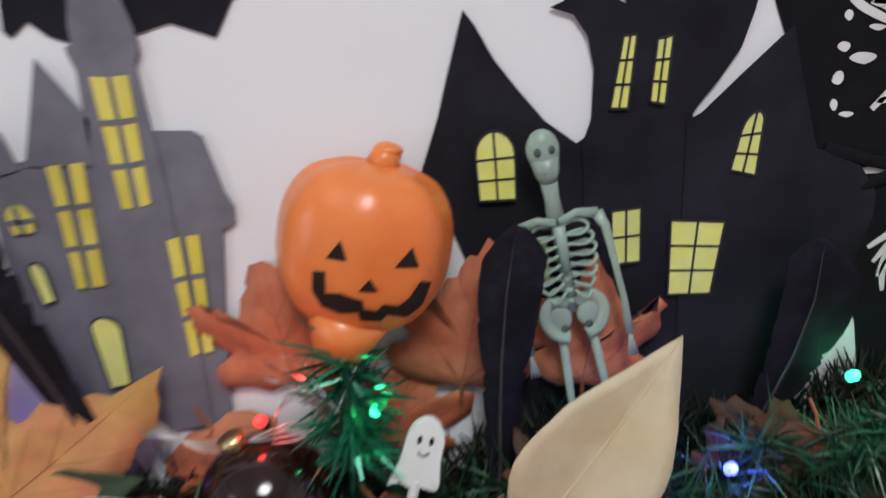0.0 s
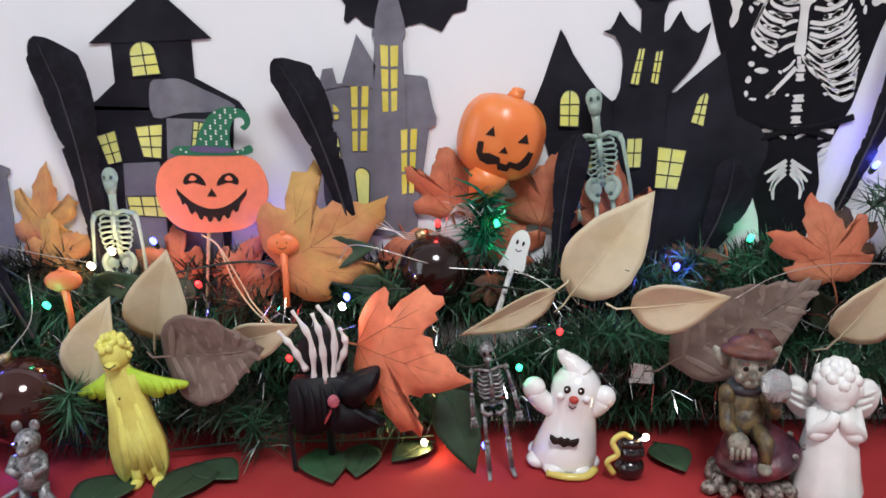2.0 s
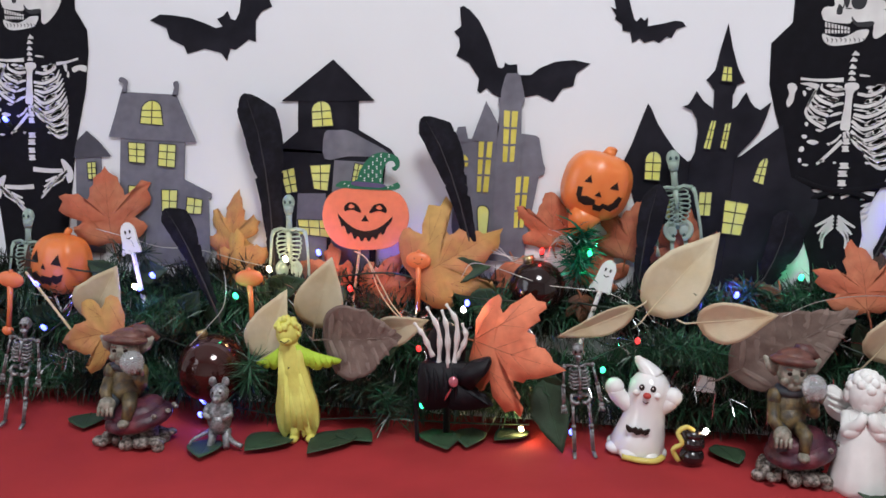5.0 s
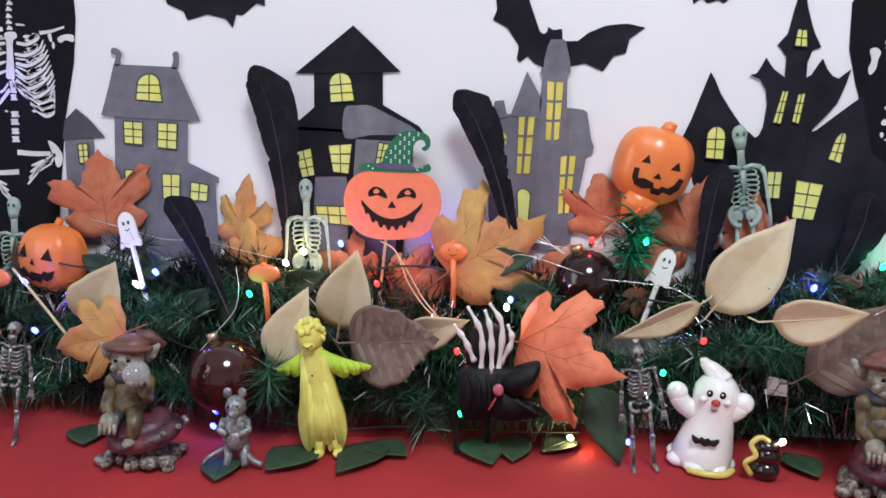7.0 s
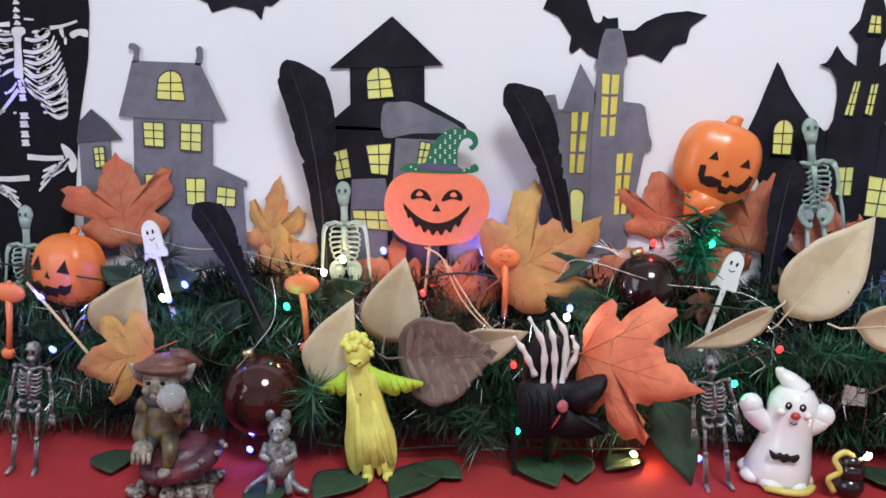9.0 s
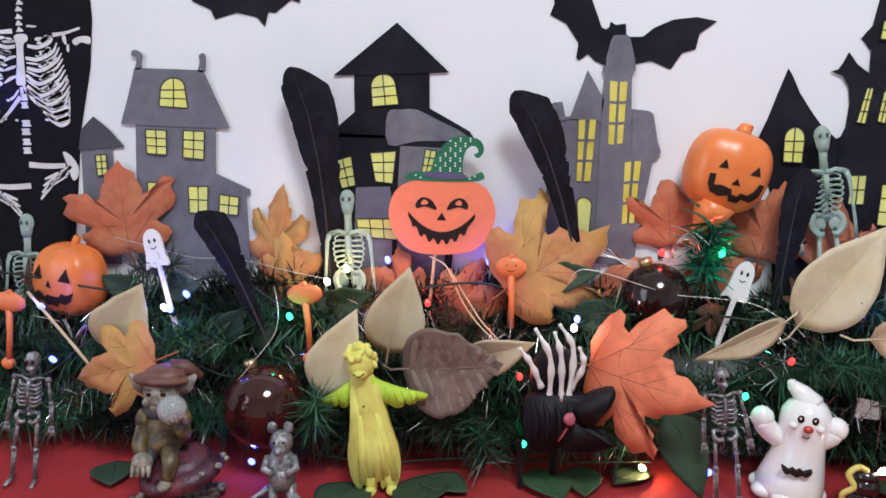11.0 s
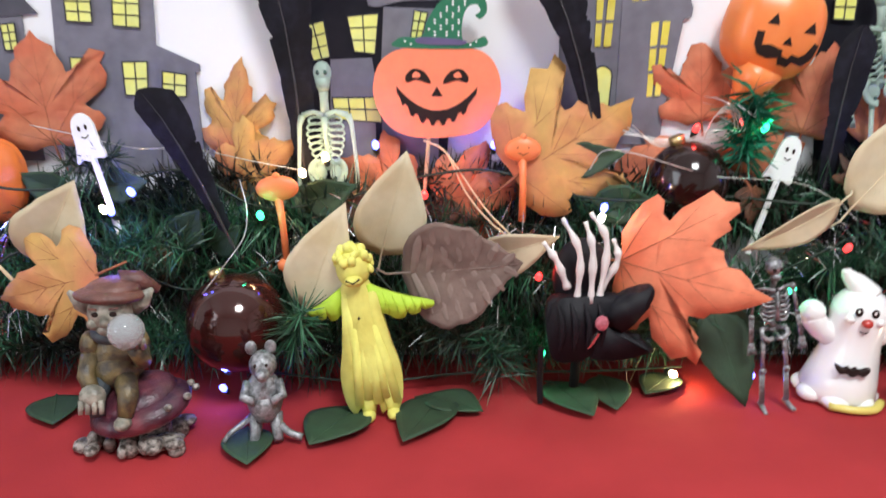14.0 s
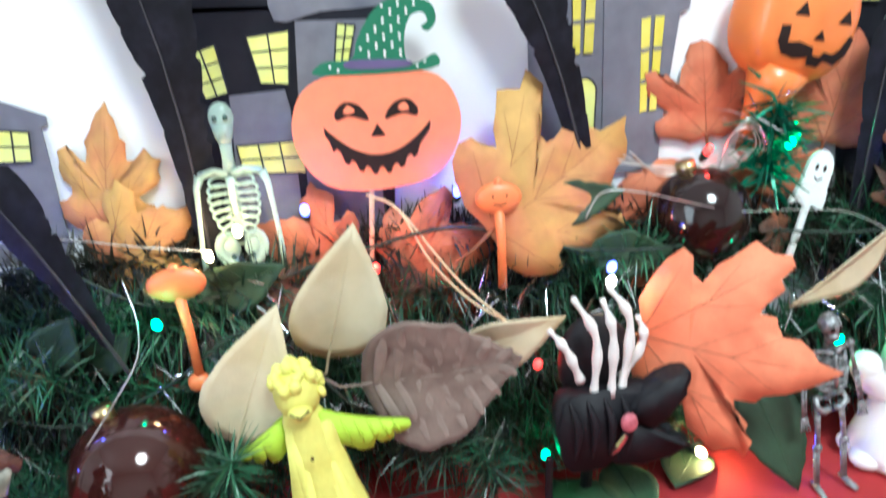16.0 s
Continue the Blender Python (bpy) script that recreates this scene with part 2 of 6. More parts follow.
def ball(bm, c, r, rot=(0, 0, 0), mi=0, seg=16, rings=10):
    r = r if isinstance(r, (tuple, list)) else (r, r, r)
    m = pose(*c, *rot) @ Matrix.Diagonal((*r, 1))
    made = bmesh.ops.create_uvsphere(bm, u_segments=seg, v_segments=rings, radius=1.0, matrix=m)
    for f in {f for v in made["verts"] for f in v.link_faces}:
        f.material_index = mi


def tube(bm, pts, radii, n=8, mi=0, flat=1.0):
    """A round bar along points; radii: one, or one for each point; flat squeezes it in depth."""
    pts = [Vector(p) for p in pts]
    radii = radii if isinstance(radii, (list, tuple)) else [radii] * len(pts)
    rings, side = [], None
    for i, p in enumerate(pts):
        d = (pts[min(i + 1, len(pts) - 1)] - pts[max(i - 1, 0)]).normalized()
        if side is None:
            side = d.cross(Vector((0, 1, 0)))
            if side.length < 0.2:
                side = d.cross(Vector((1, 0, 0)))
        side = (side - d * side.dot(d)).normalized()
        other = d.cross(side)
        rings.append([bm.verts.new(p + (side * math.cos(a) + other * math.sin(a) * flat) * radii[i])
                      for a in (2 * math.pi * k / n for k in range(n))])
    for a, b in zip(rings, rings[1:]):
        for k in range(n):
            bm.faces.new((a[k], a[(k + 1) % n], b[(k + 1) % n], b[k])).material_index = mi
    bm.faces.new(rings[0][::-1]).material_index = mi
    bm.faces.new(rings[-1]).material_index = mi


def curve_through(pts, steps=6):
    """Catmull-Rom points through pts."""
    p = [Vector(q) for q in pts]
    p = [2 * p[0] - p[1]] + p + [2 * p[-1] - p[-2]]
    out = []
    for i in range(1, len(p) - 2):
        for s in range(steps):
            u = s / steps
            out.append(0.5 * (2 * p[i] + (p[i + 1] - p[i - 1]) * u + (2 * p[i - 1] - 5 * p[i] + 4 * p[i + 1] - p[i + 2]) * u * u
                              + (3 * p[i] - p[i - 1] - 3 * p[i + 1] + p[i + 2]) * u ** 3))
    return out + [p[-2]]


def rounded(pts, steps=5):
    """A closed outline of (x, z) smoothed through its points."""
    k = len(pts)
    out = []
    for i in range(k):
        a, b, c, d = (Vector((*pts[(i + j) % k], 0)) for j in (-1, 0, 1, 2))
        for s in range(steps):
            u = s / steps
            q = 0.5 * (2 * b + (c - a) * u + (2 * a - 5 * b + 4 * c - d) * u * u + (3 * b - a - 3 * c + d) * u ** 3)
            out.append((q.x, q.y))
    return out


# ---- the setting ----
def slab(name, x0, x1, y0, y1, z0, z1, mat, label, category):
    bm = bmesh.new()
    box(bm, x0, x1, y0, y1, z0, z1)
    return solid(name, bm, mat, label, category, kind="structure", smooth=False)


slab("wall_north", -1.9, 1.9, WALL, WALL + 0.12, -0.75, 1.75, M_WALL, "plain white painted wall behind the display", "wall")
# The other sides, floor and ceiling are unseen, added to enclose and bounce light.
slab("wall_south", -1.9, 1.9, -2.52, -2.4, -0.75, 1.75, M_ROOM, "unseen cream room wall added to bounce light", "wall")
slab("wall_east", 1.9, 2.02, -2.52, WALL + 0.12, -0.75, 1.75, M_ROOM, "unseen cream room wall added to bounce light", "wall")
slab("wall_west", -2.17, -2.05, -2.52, WALL + 0.12, -0.75, 1.75, M_ROOM, "unseen cream room wall added to bounce light", "wall")
slab("floor", -2.17, 2.02, -2.52, WALL + 0.12, -0.85, -0.75, M_FLOOR, "brown tiled room floor", "floor")
slab("ceiling", -2.17, 2.02, -2.52, WALL + 0.12, 1.75, 1.85, M_ROOM, "unseen pale room ceiling added to bounce light", "ceiling")


def table():
    t = thing("table", "dark wooden table under the red cloth", "table", pose(0, 0.28, -0.75))
    bm = bmesh.new()
    box(bm, -0.85, 0.85, -0.24, 0.25, 0.715, 0.747)
    part("tabletop", bm, M_WOOD, t)
    for x in (-0.8, 0.76):
        for y in (-0.2, 0.18):
            bm = bmesh.new()
            box(bm, x, x + 0.04, y, y + 0.04, 0.0, 0.715)
            part("leg", bm, M_WOOD, t)


table()


def tablecloth():
    """A red cloth with soft creases on top and a hem that hangs in folds."""
    bm = bmesh.new()
    nx, rows = 150, []
    prof = [(0.544, 0.0)] + [(0.544 - 0.5 * k / 40, 0.0) for k in range(1, 41)] + [(0.036, -0.006), (0.032, -0.02), (0.03, -0.06), (0.028, -0.14), (0.026, -0.3)]
    for i in range(nx + 1):
        x = -0.88 + 1.76 * i / nx
        col = []
        for y, z in prof:
            h = 0.0
            if z == 0.0:
                h = 0.001 + 0.0007 * noise.noise((x * 9, y * 7, 0.3)) + 0.0009 * math.exp(-((x + 0.105 - 0.05 * (y - 0.3)) / 0.008) ** 2)
            hang = min(1.0, max(0.0, -z * 6)) * 0.012 * math.sin(x * 46 + 2 * noise.noise((x * 4, 0, 0)))
            col.append(bm.verts.new((x, y + hang, z + h)))
        rows.append(col)
    for a, b in zip(rows, rows[1:]):
        for j in range(len(prof) - 1):
            bm.faces.new((a[j], b[j], b[j + 1], a[j + 1]))
    solid("tablecloth", bm, M_CLOTH, "plain bright red cloth spread over the table", "tablecloth")


tablecloth()


# ---- paper houses and bats on the wall ----
def pane(house, quad, bars_x=1, bars_z=1, arch=0.0, mat=None, y=0.0, edge=True):
    """A paper window in a house: quad from lower left, clockwise seen from behind (ll, lr, ur, ul)."""
    ll, lr, ur, ul = (Vector(q) for q in quad)
    pts = [tuple(ll), tuple(lr), tuple(ur)]
    if arch:
        for k in range(1, 8):
            a = math.pi * k / 8
            p = ur.lerp(ul, 0.5 - 0.5 * math.cos(a)) + (ul - ll).normalized() * arch * math.sin(a)
            pts.append(tuple(p))
    pts.append(tuple(ul))
    bm = bmesh.new()
    plate(bm, pts, y, y - 0.0006)
    w = part("window", bm, mat or M_YELLOW, house)
    amber = mat is M_AMBER
    t = 0.0022 if amber else 0.0009

    def bar(a, b):
        a, b = Vector(a), Vector(b)
        s = Vector((-(b - a).y, (b - a).x)).normalized() * t * 0.55
        bm = bmesh.new()
        plate(bm, [tuple(a - s), tuple(b - s), tuple(b + s), tuple(a + s)], y - 0.0006, y - 0.0010)
        part("glazing_bar", bm, M_CARD_GREY if amber else M_INK, w)

    top = (ul - ll).normalized() * arch
    for k in range(1, bars_x + 1):
        u = k / (bars_x + 1)
        bar(ll.lerp(lr, u), ul.lerp(ur, u) + top * math.sin(math.pi * u))
    for k in range(1, bars_z + 1):
        u = k / (bars_z + 1) * (1 + arch / max(1e-6, (ul - ll).length) * 0.7)
        bar(ll.lerp(ul, min(u, 1)), lr.lerp(ur, min(u, 1)))
    if edge and not amber:
        for a, b in zip(pts, pts[1:] + pts[:1]):
            bar(a, b)
    return w


def rect(x0, x1, z0, z1, lean=0.0):
    return (x0, z0), (x1, z0), (x1 + lean, z1), (x0 + lean, z1)


def shifted(pts, ox, oz):
    return [(x - ox, z - oz) for x, z in pts]


def house(label, origin, panels, windows, depth):
    """Card house: panels of (name, outline, material, layer); windows of (quad, bars_x, bars_z, arch, material)."""
    ox, oz = origin
    h = thing("paper_house", label, "paper house", pose(ox, WALL - 0.0006 - depth, oz), "paper houses on the wall")
    for name, pts, mat, layer in panels:
        bm = bmesh.new()
        plate(bm, shifted(pts, ox, oz), -0.0011 * layer, -0.0011 * (layer + 1))
        part(name, bm, mat, h)
    top = -0.0011 * (max(p[3] for p in panels) + 1)
    for quad, bx, bz, arch, mat in windows:
        pane(h, shifted(quad, ox, oz), bx, bz, arch, mat, y=top)
    return h


def build_houses():
    # small dark cottage behind the skeleton hanging
    house("small dark grey paper cottage with one yellow window", (-0.458, 0.18),
          [("front_wall", [(-0.482, 0.18), (-0.444, 0.18), (-0.446, 0.300), (-0.480, 0.300)], M_CARD_GREY, 0),
           ("roof", [(-0.482, 0.298), (-0.432, 0.301), (-0.448, 0.319), (-0.464, 0.332), (-0.478, 0.319)], M_CARD_GREY3, 1)],
          [(((-0.463, 0.272), (-0.452, 0.273), (-0.452, 0.294), (-0.464, 0.293)), 1, 2, 0, None)], 0.0)
    # grey manor with two chimneys
    house("grey felt paper manor with yellow windows and two chimneys", (-0.38, 0.17),
          [("front_wall", [(-0.425, 0.17), (-0.341, 0.17), (-0.335, 0.322), (-0.419, 0.325), (-0.421, 0.281)], M_CARD_GREY, 0),
           ("side_wing", [(-0.342, 0.17), (-0.304, 0.17), (-0.306, 0.253), (-0.302, 0.2535), (-0.302, 0.259), (-0.337, 0.275)], M_CARD_GREY, 0),
           ("roof", [(-0.434, 0.325), (-0.4, 0.3225), (-0.320, 0.320), (-0.332, 0.347), (-0.345, 0.377), (-0.416, 0.380), (-0.424, 0.354)], M_CARD_GREY, 1),
           ("chimney", rounded([(-0.4155, 0.379), (-0.4090, 0.379), (-0.4085, 0.387), (-0.4070, 0.392), (-0.4115, 0.3965), (-0.4170, 0.3970), (-0.4185, 0.392), (-0.4130, 0.389)], 3), M_CARD_GREY, 1),
           ("chimney", rounded([(-0.3500, 0.376), (-0.3435, 0.376), (-0.3415, 0.389), (-0.3440, 0.3935), (-0.3485, 0.391), (-0.3475, 0.385)], 3), M_CARD_GREY, 1)],
          [(((-0.392, 0.342), (-0.362, 0.340), (-0.364, 0.358), (-0.390, 0.358)), 1, 2, 0.012, None), (((-0.408, 0.295), (-0.387, 0.2935), (-0.386, 0.318), (-0.408, 0.319)), 1, 2, 0, None),
           (((-0.370, 0.291), (-0.348, 0.289), (-0.346, 0.317), (-0.368, 0.318)), 1, 2, 0, None), (((-0.410, 0.240), (-0.388, 0.239), (-0.386, 0.265), (-0.409, 0.266)), 1, 1, 0, None),
           (((-0.366, 0.235), (-0.347, 0.234), (-0.345, 0.262), (-0.366, 0.262)), 1, 1, 0, None), (((-0.335, 0.234), (-0.315, 0.233), (-0.313, 0.251), (-0.333, 0.254)), 1, 1, 0, None)], 0.001)
    # black crooked house with a grey porch
    house("crooked black paper house with grey porch and yellow windows", (-0.16, 0.16),
          [("front_wall", [(-0.232, 0.16), (-0.10, 0.16), (-0.085, 0.309), (-0.224, 0.316)], M_CARD_BLACK, 0),
           ("tower", [(-0.226, 0.312), (-0.074, 0.308), (-0.080, 0.317), (-0.119, 0.339), (-0.119, 0.374), (-0.193, 0.374), (-0.193, 0.336), (-0.210, 0.322)], M_CARD_BLACK, 0),
           ("roof", [(-0.213, 0.371), (-0.160, 0.3715), (-0.100, 0.373), (-0.125, 0.397), (-0.150, 0.420)], M_CARD_BLACK, 1),
           ("porch_roof", rounded([(-0.160, 0.304), (-0.160, 0.335), (-0.146, 0.338), (-0.132, 0.338), (-0.112, 0.3285), (-0.083, 0.313), (-0.102, 0.308), (-0.132, 0.3075)], 3), M_CARD_GREY2, 1),
           ("grey_wall", [(-0.198, 0.16), (-0.158, 0.16), (-0.157, 0.251), (-0.159, 0.263), (-0.193, 0.262)], M_CARD_GREY, 1),
           ("grey_wall", [(-0.153, 0.16), (-0.105, 0.16), (-0.104, 0.301), (-0.148, 0.303), (-0.151, 0.262)], M_CARD_GREY, 1)],
          [(((-0.175, 0.341), (-0.149, 0.343), (-0.152, 0.362), (-0.176, 0.360)), 1, 2, 0.011, None),
           (((-0.207, 0.261), (-0.193, 0.264), (-0.197, 0.293), (-0.215, 0.288)), 1, 2, 0, None),
           (((-0.173, 0.268), (-0.156, 0.266), (-0.152, 0.298), (-0.178, 0.296)), 1, 2, 0, None),
           (((-0.127, 0.276), (-0.118, 0.277), (-0.112, 0.298), (-0.123, 0.300)), 1, 2, 0, None),
           (((-0.191, 0.213), (-0.152, 0.210), (-0.153, 0.231), (-0.193, 0.231)), 2, 1, 0, None)], 0.0)
    # grey tower house
    house("grey paper tower house with tall amber windows", (0.05, 0.19),
          [("front_wall", [(0.0, 0.19), (0.080, 0.19), (0.082, 0.216), (0.094, 0.290), (0.100, 0.292), (0.101, 0.299), (0.098, 0.307), (0.093, 0.333), (0.089, 0.336), (0.072, 0.338), (0.045, 0.343), (0.015, 0.331), (0.012, 0.331), (-0.005, 0.322), (-0.006, 0.228)], M_CARD_GREY, 0),
           ("turret", [(0.015, 0.329), (0.044, 0.326), (0.047, 0.346), (0.038, 0.362), (0.031, 0.374), (0.024, 0.354)], M_CARD_GREY, 1),
           ("tower", [(0.041, 0.19), (0.070, 0.19), (0.073, 0.313), (0.072, 0.356), (0.072, 0.369), (0.075, 0.373), (0.075, 0.376), (0.074, 0.384), (0.0695, 0.402), (0.067, 0.4055), (0.054, 0.4055), (0.0515, 0.400), (0.048, 0.386), (0.0475, 0.378), (0.045, 0.377), (0.045, 0.374), (0.047, 0.368), (0.045, 0.343)], M_CARD_GREY, 1),
           ("chimney", [(-0.007, 0.324), (0.012, 0.328), (0.008, 0.345), (-0.001, 0.344)], M_CARD_GREY, 1)],
          [(((0.052, 0.305), (0.057, 0.305), (0.059, 0.363), (0.052, 0.364)), 0, 2, 0, M_AMBER), (((0.060, 0.305), (0.065, 0.306), (0.068, 0.363), (0.061, 0.363)), 0, 2, 0, M_AMBER),
           (((0.023, 0.270), (0.0275, 0.270), (0.030, 0.328), (0.024, 0.328)), 0, 2, 0, M_AMBER), (((0.030, 0.270), (0.036, 0.270), (0.040, 0.328), (0.034, 0.328)), 0, 2, 0, M_AMBER),
           (((0.067, 0.229), (0.0715, 0.230), (0.074, 0.289), (0.068, 0.288)), 0, 2, 0, M_AMBER), (((0.0735, 0.230), (0.078, 0.230), (0.083, 0.289), (0.077, 0.289)), 0, 2, 0, M_AMBER),
           (((0.026, 0.217), (0.036, 0.218), (0.038, 0.247), (0.024, 0.248)), 0, 0, 0.007, M_YELLOW),
           (((0.002, 0.299), (0.011, 0.299), (0.0125, 0.305), (0.001, 0.305)), 1, 1, 0.008, M_AMBER),
           (((0.006, 0.264), (0.012, 0.265), (0.011, 0.280), (0.004, 0.280)), 0, 0, 0.005, M_YELLOW)], 0.0015)
    # black castle with two curved towers
    house("black paper castle with curved spires and yellow windows", (0.28, 0.15),
          [("left_tower", [(0.212, 0.15), (0.272, 0.15), (0.272, 0.318), (0.259, 0.310), (0.245, 0.322), (0.234, 0.337), (0.224, 0.352), (0.217, 0.367), (0.2125, 0.374), (0.204, 0.350), (0.197, 0.329), (0.187, 0.305), (0.198, 0.277), (0.203, 0.261), (0.208, 0.20)], M_CARD_BLACK, 0),
           ("keep", [(0.258, 0.15), (0.335, 0.15), (0.335, 0.18), (0.312, 0.318), (0.314, 0.321), (0.324, 0.332), (0.334, 0.345), (0.340, 0.361), (0.344, 0.377), (0.333, 0.368), (0.327, 0.371), (0.322, 0.377), (0.317, 0.387), (0.313, 0.381), (0.308, 0.372), (0.303, 0.369), (0.303, 0.393), (0.283, 0.393), (0.283, 0.369), (0.272, 0.377), (0.264, 0.388), (0.260, 0.379), (0.256, 0.373), (0.250, 0.371), (0.260, 0.367), (0.266, 0.357), (0.268, 0.343), (0.266, 0.321), (0.261, 0.309)], M_CARD_BLACK, 1),
           ("spire", [(0.282, 0.390), (0.304, 0.385), (0.307, 0.395), (0.315, 0.398), (0.309, 0.409), (0.306, 0.416), (0.300, 0.435), (0.294, 0.461), (0.287, 0.432), (0.283, 0.411), (0.274, 0.400), (0.278, 0.396)], M_CARD_BLACK, 0),
           ("right_tower", [(0.300, 0.15), (0.340, 0.15), (0.361, 0.183), (0.368, 0.196), (0.387, 0.227), (0.399, 0.258), (0.400, 0.270), (0.392, 0.284), (0.383, 0.291), (0.370, 0.295), (0.361, 0.333), (0.357, 0.352), (0.335, 0.334), (0.316, 0.318), (0.309, 0.315)], M_CARD_BLACK, 2)],
          [(((0.212, 0.289), (0.229, 0.288), (0.230, 0.310), (0.212, 0.310)), 1, 2, 0.011, None), (((0.274, 0.325), (0.282, 0.324), (0.287, 0.356), (0.281, 0.356)), 1, 2, 0, None),
           (((0.292, 0.326), (0.299, 0.324), (0.303, 0.354), (0.296, 0.353)), 1, 2, 0, None), (((0.329, 0.290), (0.341, 0.286), (0.344, 0.309), (0.334, 0.308)), 1, 2, 0.008, None),
           (((0.299, 0.231), (0.320, 0.229), (0.327, 0.265), (0.301, 0.269)), 1, 2, 0, None), (((0.232, 0.246), (0.243, 0.246), (0.242, 0.268), (0.232, 0.269)), 1, 1, 0, None),
           (((0.272, 0.250), (0.286, 0.250), (0.287, 0.277), (0.273, 0.277)), 1, 1, 0, None), (((0.289, 0.399), (0.301, 0.398), (0.300, 0.414), (0.291, 0.415)), 1, 1, 0, None)], 0.0)


build_houses()


def bat(label, pts, ox, oz, depth):
    bm = bmesh.new()
    plate(bm, shifted(pts, ox, oz), 0, -0.0009)
    solid("paper_bat", bm, M_CARD_BLACK, label, "paper bat", pose(ox + 0.002, WALL - 0.0004 - depth, oz - 0.006), "paper bats on the wall", smooth=False)


def build_bats():
    bat("black paper bat with raised wing stuck on the wall",
        [(-0.380, 0.471), (-0.367, 0.478), (-0.350, 0.477), (-0.329, 0.474), (-0.311, 0.468), (-0.296, 0.462), (-0.288, 0.464), (-0.295, 0.473), (-0.287, 0.476), (-0.282, 0.482), (-0.278, 0.473), (-0.272, 0.471), (-0.267, 0.480),
         (-0.264, 0.502), (-0.258, 0.528), (-0.240, 0.512), (-0.233, 0.502), (-0.227, 0.487), (-0.240, 0.481), (-0.247, 0.471), (-0.247, 0.446), (-0.256, 0.449), (-0.272, 0.437), (-0.279, 0.438), (-0.283, 0.424),
         (-0.290, 0.433), (-0.311, 0.438), (-0.333, 0.432), (-0.337, 0.441), (-0.355, 0.449), (-0.359, 0.462)], -0.29, 0.45, 0)
    bat("large black paper bat behind the grey tower",
        [(-0.004, 0.485), (0.000, 0.487), (0.008, 0.482), (0.018, 0.471), (0.029, 0.451), (0.041, 0.419), (0.045, 0.417), (0.048, 0.419), (0.049, 0.424), (0.054, 0.421), (0.063, 0.422), (0.064, 0.410), (0.079, 0.410),
         (0.089, 0.418), (0.106, 0.425), (0.127, 0.427), (0.145, 0.423), (0.130, 0.412), (0.127, 0.398), (0.115, 0.395), (0.105, 0.380), (0.087, 0.388), (0.072, 0.385), (0.054, 0.384), (0.045, 0.384), (0.036, 0.388),
         (0.029, 0.395), (0.021, 0.389), (0.018, 0.392), (0.020, 0.405), (0.008, 0.423), (-0.007, 0.431), (-0.003, 0.441), (-0.004, 0.451), (-0.010, 0.458), (-0.002, 0.464)], 0.06, 0.4, 0)
    bat("small black paper bat with spread wings on the wall",
        [(0.163, 0.510), (0.167, 0.500), (0.171, 0.482), (0.165, 0.485), (0.171, 0.476), (0.170, 0.472), (0.178, 0.466), (0.179, 0.459), (0.187, 0.458), (0.190, 0.446), (0.198, 0.451), (0.203, 0.446), (0.213, 0.449), (0.219, 0.446),
         (0.227, 0.453), (0.232, 0.451), (0.237, 0.461), (0.247, 0.464), (0.243, 0.469), (0.235, 0.470), (0.223, 0.467), (0.206, 0.464), (0.206, 0.474), (0.202, 0.470), (0.198, 0.474), (0.194, 0.469), (0.191, 0.472),
         (0.184, 0.494), (0.179, 0.500)], 0.2, 0.455, 0)


build_bats()


